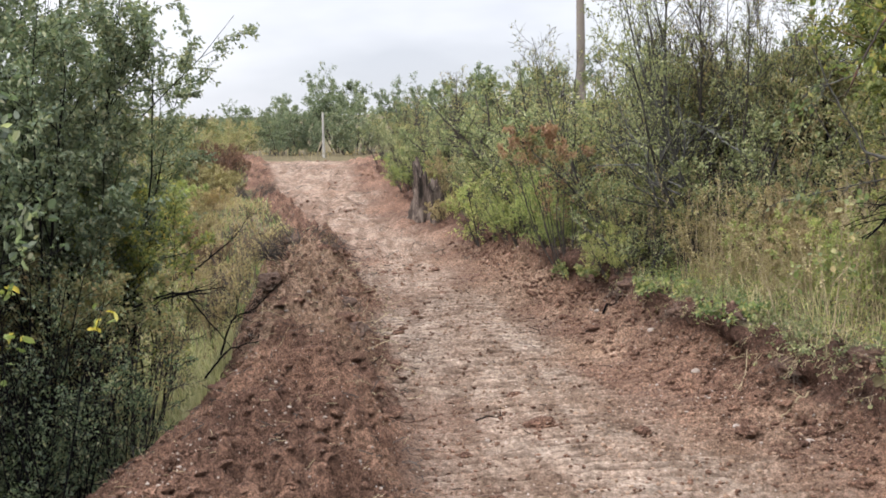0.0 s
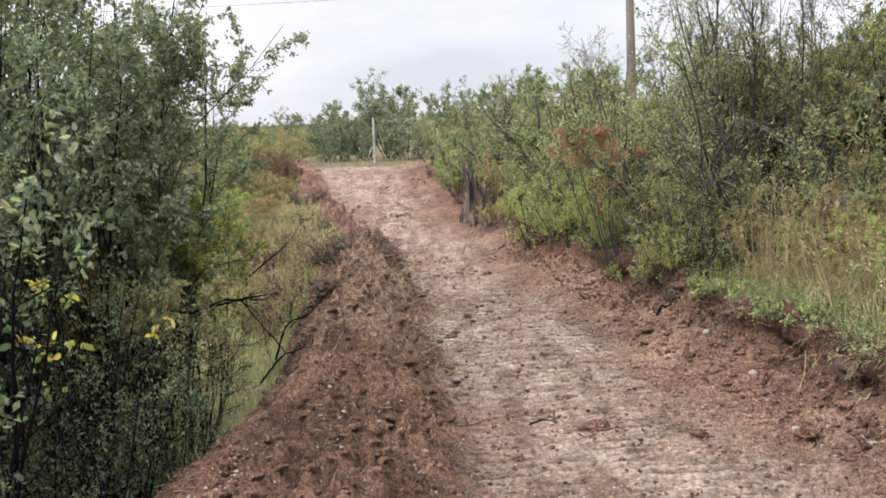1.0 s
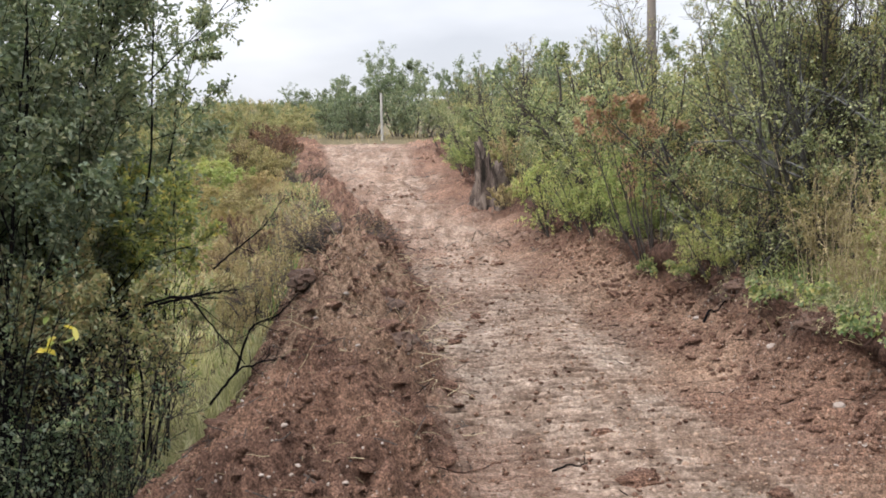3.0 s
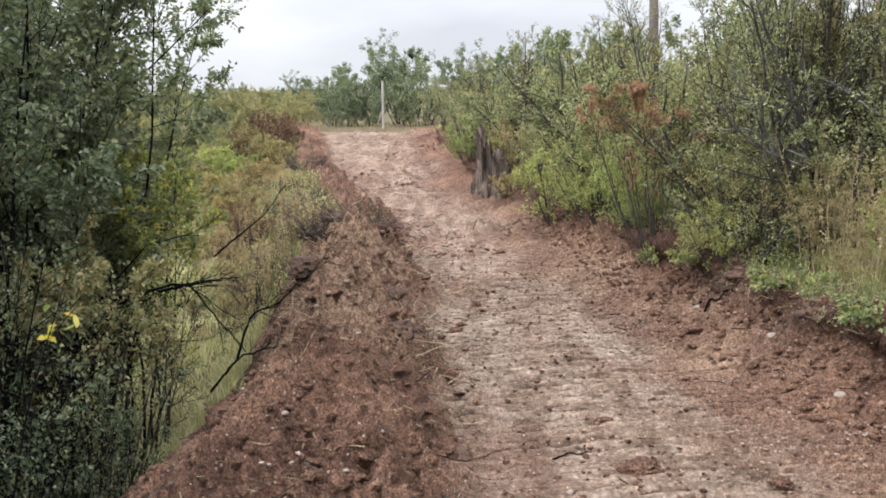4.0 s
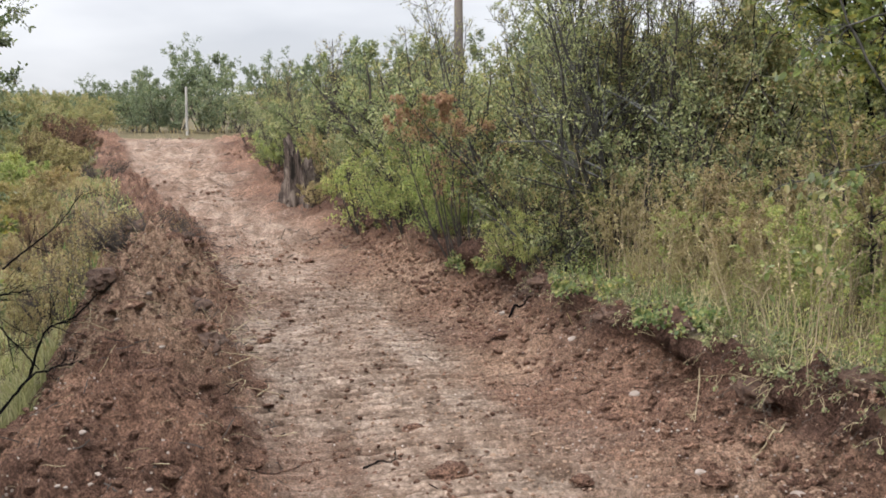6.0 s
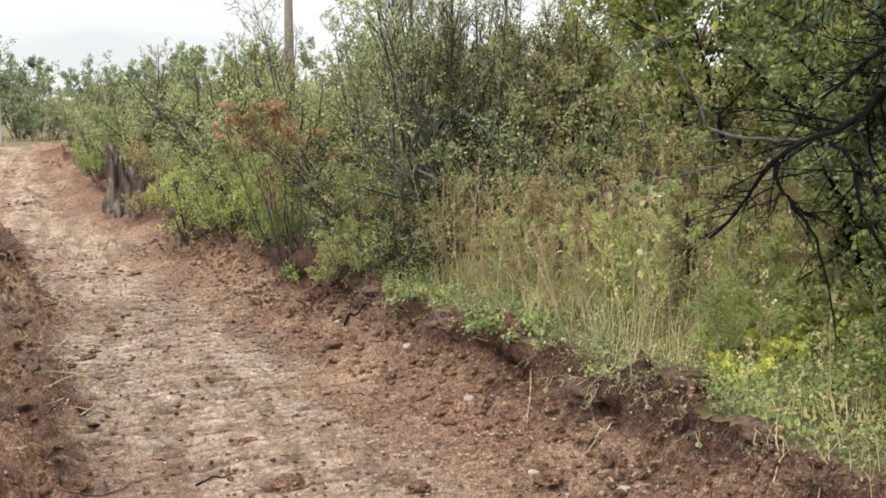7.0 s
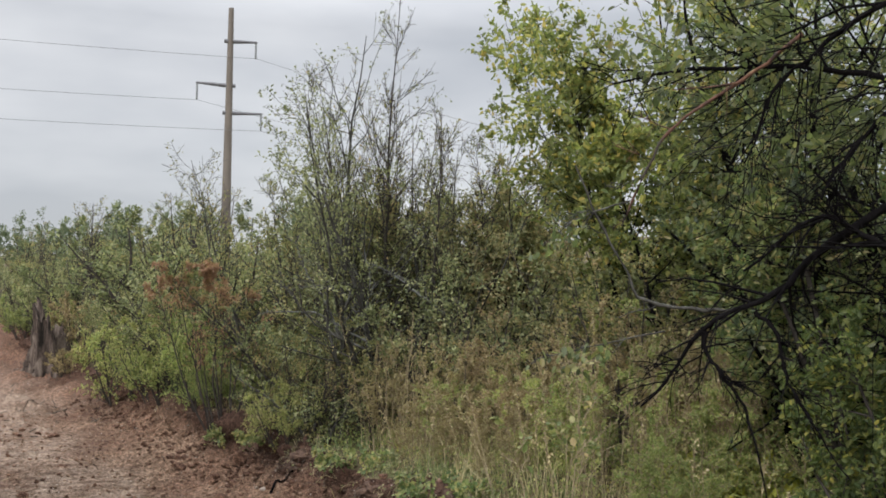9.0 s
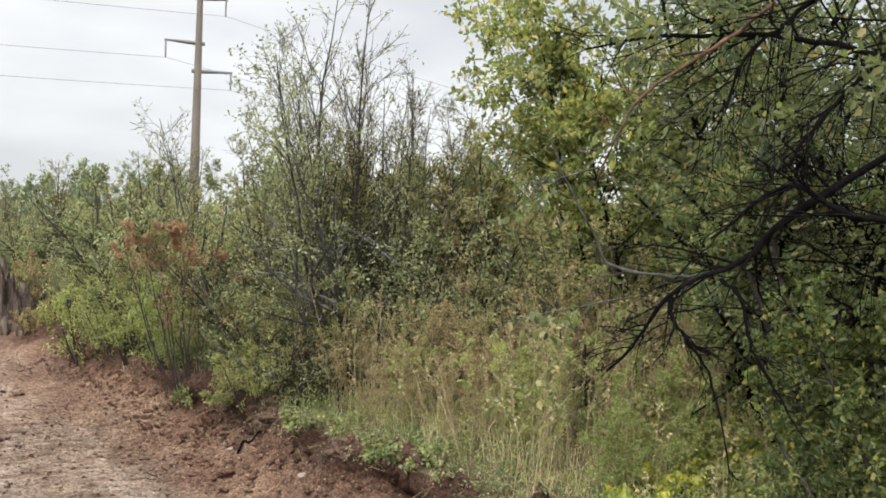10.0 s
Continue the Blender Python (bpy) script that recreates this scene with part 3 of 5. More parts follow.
def build_ground():
    far = np.geomspace(12, 2500, 34)
    xs = np.concatenate([-far[::-1], spaced((-11, -5, 0.5), (-5, -2.0, 0.12), (-2.0, 3.0, 0.03), (3.0, 6, 0.12), (6, 11.5, 0.5)), far])
    ys = np.concatenate([-np.geomspace(4, 2500, 22)[::-1], spaced((-3, 2.0, 0.2), (2.0, 3.4, 0.03), (3.4, 8.5, 0.019), (8.5, 13, 0.04), (13, 20, 0.09), (20, 31, 0.18), (31, 60, 1.0)), np.geomspace(60, 2500, 26)])
    X, Y = np.meshgrid(xs, ys)
    Z, S, G, R = land(X, Y)
    # the cut face bulges and is hollowed out under the turf
    d = X - right_foot(Y)
    face = step(0.0, 0.12, d) * step(0.75, 0.45, d) * step(28, 22, Y) * step(1.0, 2.2, Y)
    high = np.clip((Z - road_z(Y)) / np.maximum(bank_height(Y), 0.05), 0, 1.3)
    hollow = np.clip(0.15 + fbm(Y, Z * 0, 1.3, 3, 131), 0, 1) * step(0.25, 0.5, high) * step(0.95, 0.7, high)
    X = X + face * (0.34 * hollow + 0.10 * fbm(Y * 4, Z * 6, 1.0, 4, 132, 0.65) - 0.12 * np.clip(fbm(Y, Z * 0, 2.3, 2, 133), 0, 1) * step(0.8, 1.0, high))
    # a layer of dark topsoil under the turf, also painting in the undercut's shade
    dark = step(0.05, 0.2, d) * step(0.8, 0.5, d) * step(0.50, 0.78, high + 0.28 * fbm(Y, X, 2.7, 3, 134)) * step(28, 22, Y)
    # fresh orange subsoil on the mound of the berm and in patches on the slope under the bank
    e = left_foot(Y) - X
    sub = step(5.4, 6.9, Y + 0.5 * fbm(X, Y, 1.5, 2, 141)) * step(12.5, 9.5, Y) * step(-0.15, 0.25, e) * step(1.3, 0.8, e) * np.clip(0.85 + 0.9 * fbm(X, Y, 1.9, 3, 142), 0, 1)
    sub = np.maximum(sub, 0.9 * step(-1.3, -0.6, d) * step(0.3, 0.05, d) * np.clip(0.7 + 1.0 * fbm(X, Y, 1.3, 3, 143), 0, 1) * step(16, 10, Y))
    nx, ny = len(xs), len(ys)
    idx = np.arange(nx * ny).reshape(ny, nx)
    quads = np.stack([idx[:-1, :-1], idx[:-1, 1:], idx[1:, 1:], idx[1:, :-1]], -1).reshape(-1, 4)
    verts = np.stack([X, Y, Z], -1).reshape(-1, 3)
    soil = S.ravel()[quads].mean(1) > 0.5
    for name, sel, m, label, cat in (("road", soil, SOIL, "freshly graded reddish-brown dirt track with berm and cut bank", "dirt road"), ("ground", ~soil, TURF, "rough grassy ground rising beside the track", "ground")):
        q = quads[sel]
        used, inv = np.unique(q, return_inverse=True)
        me = mesh_from(name, verts[used], inv.reshape(-1, 4), [m], True, [("gravel", G.ravel()[used]), ("topsoil_shade", dark.ravel()[used]), ("subsoil", sub.ravel()[used]), ("groove_shade", R.ravel()[used])])
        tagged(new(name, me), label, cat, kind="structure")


build_ground()
# ---- plants beside the track ----
def on_ground(x, y, turn=0.0):
    return (x, y, float(ground_z(x, y)), 0, 0, turn)


def place_copy(ob, x, y, turn, s, sz=None):
    m = pose(*on_ground(x, y, turn)) @ Matrix.Diagonal((s, s, sz or s, 1))
    return copy_thing(ob, m)


# left of the track
shrub("shrub", "tall dense dark-green shrub with black stems beside the dirt berm", "shrub", 11, on_ground(-2.95, 5.8), 4.8, stems=34, lean=0.17, foot=0.17,
      wood=BARK, leaf=LEAF_BLUE, leaf_size=0.042, n1=20, n2=10, per=11, ratio=0.25, thick=0.004, low=0.2, low_leaf=0.3, fine=2, full=True, tilt=(-0.10, 0))
shrub("shrub", "leggy dark-green shrub at the foot of the berm", "shrub", 12, on_ground(-2.75, 5.2), 2.2, stems=30, lean=0.16, foot=0.24,
      wood=BARK, leaf=LEAF_DARK, leaf_size=0.03, n1=14, n2=9, per=2, ratio=0.26, thick=0.005, low=0.1, low_leaf=0.4)
# two shrubs left of the view, added to keep light off the thicket
shrub("shrub", "dense dark-green shrub added out of view to shade the thicket", "shrub", 54, on_ground(-3.6, 4.4), 2.3, stems=16, lean=0.3, foot=0.25,
      wood=BARK, leaf=LEAF_DARK, leaf_size=0.06, n1=13, n2=9, per=11, ratio=0.36, thick=0.006, low=0.05)
shrub("shrub", "dense dark-green shrub added out of view to shade the thicket's near end", "shrub", 55, on_ground(-3.3, 2.9), 3.0, stems=14, lean=0.24, foot=0.22,
      wood=BARK, leaf=LEAF_DARK, leaf_size=0.055, n1=12, n2=9, per=10, ratio=0.34, thick=0.006, low=0.05)
shrub("shrub", "dark-green shrub deep behind the berm", "shrub", 16, on_ground(-4.3, 7.0), 4.4, stems=14, lean=0.36, foot=0.25,
      wood=BARK, leaf=LEAF_BLUE, leaf_size=0.055, n1=13, n2=9, per=14, ratio=0.40, thick=0.006, low=0.1)
shrub("shrub", "broad-leaved dark-green shrub near the track", "shrub", 13, on_ground(-2.8, 4.1), 3.3, stems=8, lean=0.22, foot=0.12,
      wood=BARK, leaf=LEAF_DARK, leaf_size=0.06, n1=9, n2=6, per=6, ratio=0.34, thick=0.006, low=0.4, low_leaf=0.6, width=0.6, full=True)
leggy = shrub("shrub", "low leggy shrub with dark thin stems beside the berm", "shrub", 48, on_ground(-2.4, 4.2), 1.5, stems=30, lean=0.2, foot=0.3,
      wood=BARK, leaf=LEAF_DARK, leaf_size=0.03, n1=14, n2=8, per=2, ratio=0.3, thick=0.0055, low=0.05, low_leaf=0.1)
place_copy(leggy, -2.2, 5.0, 130, 1.0)
shrub("shrub", "olive and yellow autumn shrub behind the berm", "shrub", 14, on_ground(-2.05, 6.05), 1.95, stems=24, lean=0.24, foot=0.17,
      wood=TWIG, leaf=LEAF_SCRUB, leaf_size=0.032, n1=15, n2=10, per=14, ratio=0.32, low=0.45, low_leaf=0.58, thick=0.006, full=True)
shrub("shrub", "dense dark-green shrub behind the leggy ones", "shrub", 19, on_ground(-2.75, 6.8, 170), 4.4, stems=30, lean=0.15, foot=0.13,
      wood=BARK, leaf=LEAF_BLUE, leaf_size=0.042, n1=17, n2=10, per=14, ratio=0.25, thick=0.004, low=0.2, low_leaf=0.3, wander=0.22, full=True, tilt=(0.1, 0))
shrub("shrub", "green shrub with yellowing leaves behind the berm", "shrub", 20, on_ground(-2.12, 6.6), 2.5, stems=16, lean=0.1, foot=0.14,
      wood=BARK, leaf=LEAF_LIME, leaf_size=0.04, n1=14, n2=10, per=12, ratio=0.30, thick=0.005, low=0.4, low_leaf=0.52, wander=0.2)
shrub("sapling", "thin sapling with large yellow leaves near the track", "sapling", 17, on_ground(-2.0, 4.05), 2.05, stems=5, lean=0.22, foot=0.05,
      wood=BARK, leaf=LEAF_YELLOW, leaf_size=0.07, n1=4, n2=2, per=3, ratio=0.2, thick=0.0035, low=0.5, low_leaf=0.52, width=0.5, full=True)
shrub("shrub", "withered brown shrub in front of the dark thicket", "shrub", 18, on_ground(-2.75, 5.9), 1.75, stems=26, lean=0.16, foot=0.17,
      wood=TWIG, leaf=LEAF_BROWN, leaf_size=0.028, n1=14, n2=9, per=6, ratio=0.34, thick=0.004, low=0.1, low_leaf=0.35)
shrub("tree", "pale yellowing young tree behind the dark shrub", "tree", 15, on_ground(-5.0, 9.0), 5.2, stems=5, lean=0.2, foot=0.05,
      wood=LICHEN, leaf=LEAF_LIME, leaf_size=0.05, n1=14, n2=8, per=8, ratio=0.30, low=0.3)

# prototypes for the hedge and scrub
hedge_a = shrub("shrub", "head-high mixed grey-green hedge shrub on the cut bank", "shrub", 21, on_ground(2.15, 12.4), 1.85, stems=11, lean=0.30, foot=0.2, wood=TWIG, leaf=LEAF_GREY, leaf_size=0.037, n1=12, n2=7, per=7, low=0.2, bare=0.88, low_leaf=0.3, aloft=0.4, group="hedge along the track")
hedge_b = shrub("shrub", "olive hedge shrub on the cut bank", "shrub", 22, on_ground(2.9, 14.6), 1.95, stems=10, lean=0.28, foot=0.18, wood=TWIG, leaf=LEAF_OLIVE, leaf_size=0.037, n1=12, n2=7, per=7, low=0.2, bare=0.86, low_leaf=0.3, aloft=0.4, group="hedge along the track")
hedge_c = shrub("shrub", "bright green shrub at the edge of the track", "shrub", 23, on_ground(1.95, 11.9), 1.15, stems=12, lean=0.45, foot=0.25, wood=TWIG, leaf=LEAF_WEED, leaf_size=0.03, n1=10, n2=7, per=8, low=0.05, group="hedge along the track")
hedge_d = shrub("tree", "small grey-green tree in the scrub", "tree", 24, on_ground(3.2, 17.5), 2.25, stems=4, lean=0.22, foot=0.05, wood=TWIG, leaf=LEAF_GREY, leaf_size=0.046, n1=16, n2=8, per=6, ratio=0.36, low=0.25, bare=0.85, thick=0.016, wander=0.2, aloft=0.35, group="scrub trees")
hedge_e = shrub("tree", "slender thin-leaved sapling in the hedge", "tree", 25, on_ground(1.35, 17.6), 2.35, stems=3, lean=0.12, foot=0.03, wood=TWIG, leaf=LEAF_OLIVE, leaf_size=0.034, n1=18, n2=7, per=3, ratio=0.26, low=0.35, lift=0.2, thick=0.013, bare=0.5, aloft=0.5, group="scrub trees")
far_tree = shrub("tree", "leafy blue-green tree beyond the crest of the track", "tree", 26, on_ground(-1.1, 35.0), 3.1, stems=9, lean=0.42, foot=0.07, wood=TWIG, leaf=LEAF_BLUE, leaf_size=0.075, n1=13, n2=9, per=9, ratio=0.40, low=0.22, bare=0.9, aloft=0.4, group="trees beyond the crest")
far_bush = shrub("shrub", "dark-green thicket shrub beyond the crest", "shrub", 27, on_ground(-3.1, 33.5), 2.0, stems=10, lean=0.5, foot=0.25, wood=TWIG, leaf=LEAF_BLUE, leaf_size=0.075, n1=10, n2=8, per=8, ratio=0.42, low=0.05, group="trees beyond the crest")

for ob, x, y, turn, s in (
        (hedge_c, 2.45, 10.4, 40, 0.8), (hedge_c, 1.66, 13.3, 150, 1.1), (hedge_c, 1.3, 17.0, 260, 0.8), (hedge_c, 2.3, 12.9, 310, 1.1), (hedge_c, 2.9, 9.9, 205, 0.9), (hedge_c, 2.6, 11.2, 75, 1.0), (hedge_c, 0.75, 19.0, 15, 0.9),
        (hedge_b, 2.62, 8.55, 60, 0.62), (hedge_b, 2.95, 9.6, 190, 0.75), (hedge_a, 2.75, 9.1, 320, 0.75), (hedge_c, 2.25, 10.9, 130, 0.9), (hedge_c, 2.35, 8.3, 20, 0.55),
        (hedge_a, 3.75, 7.5, 140, 0.95), (hedge_b, 4.35, 6.1, 210, 0.85), (hedge_b, 3.55, 7.1, 20, 0.62), (hedge_a, 4.9, 6.9, 300, 1.1), (hedge_b, 3.0, 7.9, 100, 0.6), 
        (hedge_a, 2.4, 13.2, 80, 0.95), (hedge_a, 1.85, 15.6, 200, 0.9), (hedge_a, 1.2, 18.4, 290, 0.9), (hedge_a, 0.7, 21.5, 20, 0.85), (hedge_a, 2.2, 20.0, 120, 1.1),
        (hedge_a, 0.4, 25.0, 240, 0.95), (hedge_a, 3.6, 12.0, 10, 1.15), (hedge_a, 1.6, 24.0, 70, 1.1), (hedge_a, 4.4, 9.6, 190, 1.0), (hedge_a, 5.6, 6.6, 30, 1.15), (hedge_a, 6.6, 5.2, 110, 1.2), (hedge_a, 7.0, 8.2, 260, 1.2),
        (hedge_b, 2.1, 17.3, 30, 0.95), (hedge_b, 1.2, 20.5, 140, 0.85), (hedge_b, 3.6, 15.8, 250, 1.1), (hedge_b, 4.3, 13.4, 300, 1.1), (hedge_b, 0.9, 27.5, 60, 1.0),
        (hedge_b, 3.3, 10.6, 170, 0.85), (hedge_b, 5.3, 11.0, 100, 1.1), (hedge_b, 4.9, 7.8, 20, 1.0), (hedge_b, 2.7, 22.0, 330, 1.2),
        # far_bush at (3.1, 12.6) is made up, standing in for a dark hollow
        (far_bush, 3.1, 12.6, 0, 0.4), (hedge_d, 4.6, 20.0, 60, 1.0), (hedge_d, 6.2, 17.0, 140, 1.05), (hedge_d, 7.4, 21.0, 220, 1.1), (hedge_d, 5.6, 14.0, 300, 0.95), (hedge_d, 9.5, 24.0, 15, 1.2),
        (hedge_d, 3.0, 26.0, 95, 1.05), (hedge_d, 7.8, 14.5, 180, 1.0), (hedge_d, 6.4, 10.0, 75, 1.05), (hedge_d, 12.0, 22.0, 260, 1.2), (hedge_d, 9.8, 17.5, 330, 1.1), (hedge_d, 8.0, 6.6, 40, 1.1), (hedge_d, 9.2, 9.0, 140, 1.15), (hedge_d, 8.8, 11.8, 210, 1.15), (hedge_d, 11.0, 13.5, 10, 1.2), (hedge_d, 10.5, 6.0, 90, 1.25), (hedge_d, 6.2, 7.4, 320, 0.9), (hedge_d, 13.0, 17.0, 190, 1.3),
        (hedge_e, 2.5, 15.5, 200, 1.0), (hedge_d, 3.0, 14.0, 33, 1.3), (hedge_e, 3.5, 16.0, 75, 1.35), (hedge_d, 3.9, 16.6, 280, 1.25), (hedge_d, 2.3, 14.4, 210, 1.2), (hedge_d, 1.5, 17.4, 310, 1.0), (hedge_e, 2.13, 13.8, 95, 1.15), (hedge_e, 0.9, 22.5, 310, 1.0),
        (far_tree, 1.2, 36.0, 70, 0.85), (far_tree, 3.9, 37.0, 160, 0.85), (far_tree, 7.0, 38.0, 220, 0.9), (far_tree, -3.6, 37.0, 300, 0.55), (far_tree, -2.2, 38.0, 90, 0.9), (far_tree, 11.0, 37.0, 20, 0.9), (far_tree, 15.0, 35.0, 130, 0.9), (far_tree, 19.0, 31.0, 250, 0.9), (far_tree, 5.5, 32.0, 10, 0.8),
        (far_bush, -2.2, 32.5, 80, 0.75), (far_bush, -0.4, 32.0, 190, 1.0), (far_bush, 1.6, 31.5, 250, 1.1), (far_bush, -5.2, 35.0, 20, 0.6), (far_bush, 4.0, 30.0, 140, 1.2), (far_bush, 8.0, 29.0, 310, 1.3), (far_bush, -7.0, 40.0, 110, 0.6), (far_bush, 2.4, 28.5, 35, 1.0),
        (far_bush, -12, 62, 15, 1.1), (far_bush, -16, 66, 80, 1.2), (far_bush, -20, 64, 150, 1.3), (far_bush, -25, 70, 220, 1.4), (far_bush, -30, 72, 290, 1.4), (far_bush, -9, 68, 330, 1.1), (far_bush, -36, 78, 45, 1.6), (far_bush, -13, 70, 200, 1.2), (far_bush, -18, 72, 20, 1.3), (far_bush, -22, 74, 100, 1.4), (far_bush, -27, 76, 250, 1.5), (far_bush, -10.5, 75, 140, 1.1), (far_bush, -15, 78, 60, 1.3), (far_tree, -8, 62, 10, 0.9), (far_tree, -5.5, 55, 120, 0.9),
        (far_bush, 3.4, 11.2, 20, 0.62), (hedge_e, 1.38, 16.9, 300, 1.25), (hedge_d, 2.12, 13.9, 60, 1.32), (hedge_d, 2.75, 10.9, 170, 1.22), (hedge_e, 2.35, 13.9, 250, 1.3), (hedge_e, 2.9, 15.2, 15, 1.2), (hedge_e, 1.75, 17.2, 140, 0.95), (hedge_e, 0.75, 24.5, 40, 0.9), (hedge_d, 2.75, 11.6, 130, 1.05), (hedge_e, 1.1, 19.2, 80, 0.9)):
    place_copy(ob, x, y, turn, s, s * (0.84 if y > 9.5 and ob in (hedge_a, hedge_b, hedge_e) else 0.88 if ob is hedge_d else 1.0))

# the grey tree, the russet shrub and the tree that overhangs the bank
shrub("shrub", "gnarled half-dead shrub on the lip of the bank", "shrub", 37, on_ground(2.66, 8.3), 1.3, stems=6, lean=0.3, foot=0.08, wood=LICHEN, leaf=LEAF_GREY, leaf_size=0.03, n1=10, n2=7, per=4, ratio=0.45, low=0.2, wander=0.34, thick=0.02)
grey_tree = shrub("tree", "spreading lichen-grey tree with small sparse leaves", "tree", 31, on_ground(3.2, 8.4), 3.75, stems=11, lean=0.48, foot=0.05, wood=LICHEN, leaf=LEAF_SILVER, leaf_size=0.03,
      n1=19, n2=10, per=8, ratio=0.34, bare=0.72, low=0.2, lift=0.12, thick=0.0075, wander=0.2, angle=50, aloft=0.35)
bare_tree = shrub("tree", "tall thin upright stems with bare upper twigs", "tree", 38, on_ground(3.75, 9.1), 4.1, stems=20, lean=0.33, foot=0.05, wood=TWIG, leaf=LEAF_OLIVE, leaf_size=0.03,
      n1=20, n2=11, per=4, ratio=0.2, bare=0.5, low=0.42, lift=0.2, thick=0.005, wander=0.15, angle=40, aloft=0.24)
place_copy(bare_tree, 3.3, 9.5, 140, 0.85)
place_copy(bare_tree, 4.25, 8.9, 250, 0.93)
shrub("tree", "arching grey tree with thin olive leaves in the hedge", "tree", 39, on_ground(3.05, 9.9), 3.2, stems=10, lean=0.6, foot=0.05, wood=LICHEN, leaf=LEAF_OLIVE, leaf_size=0.03,
      n1=19, n2=8, per=5, ratio=0.26, bare=0.6, low=0.25, lift=0.14, thick=0.007, wander=0.2, angle=44, aloft=0.4, tilt=(-0.25, 0))
shrub("tree", "olive and yellow small-leaved tree behind the tall weeds", "tree", 40, on_ground(4.45, 8.3), 3.0, stems=12, lean=0.34, foot=0.08, wood=BARK, leaf=LEAF_SCRUB, leaf_size=0.036,
      n1=17, n2=10, per=13, ratio=0.32, low=0.2, thick=0.008, wander=0.18, low_leaf=0.25)
shrub("shrub", "low russet-leaved shrub in the hedge", "shrub", 32, on_ground(2.14, 9.8), 1.78, stems=12, lean=0.3, foot=0.1, wood=TWIG, leaf=LEAF_RED, leaf_size=0.03, n1=14, n2=9, per=15, low=0.5, low_leaf=0.62, ratio=0.24, thick=0.006)
overhang = shrub("tree", "leafy tree with yellow-green leaves hanging over the bank", "tree", 33, on_ground(5.6, 3.5), 4.6, stems=12, lean=0.43, foot=0.06, wood=BARK, leaf=LEAF_DEEP, leaf_size=0.046,
                 n1=18, n2=12, per=11, ratio=0.44, low=0.3, lift=-0.03, low_leaf=0.3, tilt=(-0.42, 0.08), thick=0.0055, fine=2, full=True)
shrub("tree", "young tree thick with yellow-green leaves above the weeds", "tree", 36, on_ground(5.35, 6.6), 4.5, stems=14, lean=0.28, foot=0.10, wood=BARK, leaf=LEAF_LIME, leaf_size=0.055, n1=17, n2=10, per=13, ratio=0.36, low=0.2, low_leaf=0.1, thick=0.005, full=True)
shrub("tree", "dark green tree behind the overhanging one", "tree", 35, on_ground(5.7, 4.6), 5.6, stems=9, lean=0.4, foot=0.1, wood=BARK, leaf=LEAF_DARK, leaf_size=0.058, n1=14, n2=10, per=14, ratio=0.4, low=0.12)
# tree right of the view, added to block sky light from this side
shrub("tree", "dense dark-leaved tree added out of view to shade the overhanging one", "tree", 56, on_ground(5.3, 1.5), 4.9, stems=9, lean=0.42, foot=0.1, wood=BARK, leaf=LEAF_DARK, leaf_size=0.075, n1=14, n2=9, per=10, ratio=0.4, low=0.15)
shrub("shrub", "dark green undergrowth beneath the overhanging tree", "shrub", 34, on_ground(5.1, 4.7), 2.9, stems=16, lean=0.45, foot=0.3, wood=BARK, leaf=LEAF_MID, leaf_size=0.042, n1=12, n2=9, per=12, low=0.05)
shrub("shrub", "leafy green shrub behind the black bent boughs", "shrub", 57, on_ground(4.95, 4.2), 2.9, stems=14, lean=0.26, foot=0.18, wood=TWIG, leaf=LEAF_MID, leaf_size=0.044, n1=13, n2=9, per=9, ratio=0.32, low=0.15, full=True)
shrub("shrub", "leafy yellow-green shrub in the shade of the overhanging tree", "shrub", 43, on_ground(4.1, 3.2), 1.75, stems=18, lean=0.3, foot=0.25, wood=TWIG, leaf=LEAF_LIME, leaf_size=0.036, n1=13, n2=9, per=11, ratio=0.34, low=0.08, full=True)


def bough(name, parent, seed, points, r_base, r_tip, wood, label, twigs=14, ratio=0.3, lift=-0.05):
    """A crooked limb through a few control points, with side twigs, as one mesh."""
    rng = np.random.default_rng(seed)
    c = np.array(points, float)
    t = np.linspace(0, len(c) - 1, 22)
    i = np.minimum(t.astype(int), len(c) - 2)
    f = (t - i)[:, None]
    e = np.concatenate([2 * c[:1] - c[1:2], c, 2 * c[-1:] - c[-2:-1]])
    p = 0.5 * (2 * e[i + 1] + (e[i + 2] - e[i]) * f + (2 * e[i] - 5 * e[i + 1] + 4 * e[i + 2] - e[i + 3]) * f ** 2 + (3 * e[i + 1] - e[i] - 3 * e[i + 2] + e[i + 3]) * f ** 3)
    p = (p + rng.normal(0, r_base * 0.32, p.shape))[None]
    rad = (np.linspace(r_base, r_tip, 22) * (1 + rng.normal(0, 0.14, 22)))[None]
    k, kr = branch_off(rng, p, rad, twigs, 0.25, 1.0, 42, ratio, 4, 0.2, lift, 0.5)
    k2, kr2 = branch_off(rng, k, kr, 6, 0.15, 1.0, 45, 0.5, 3, 0.25, lift, 0.6)
    me = mesh_from(name, *join([tubes(p, rad, 8), tubes(k, np.maximum(kr, 0.002), 4), tubes(k2, np.maximum(kr2, 0.0015), 3)]), [wood], True)
    ob = new(name, me)
    if parent:
        ob.parent = parent
        ob.matrix_parent_inverse = parent.matrix_world.inverted()
    return tagged(ob, label)


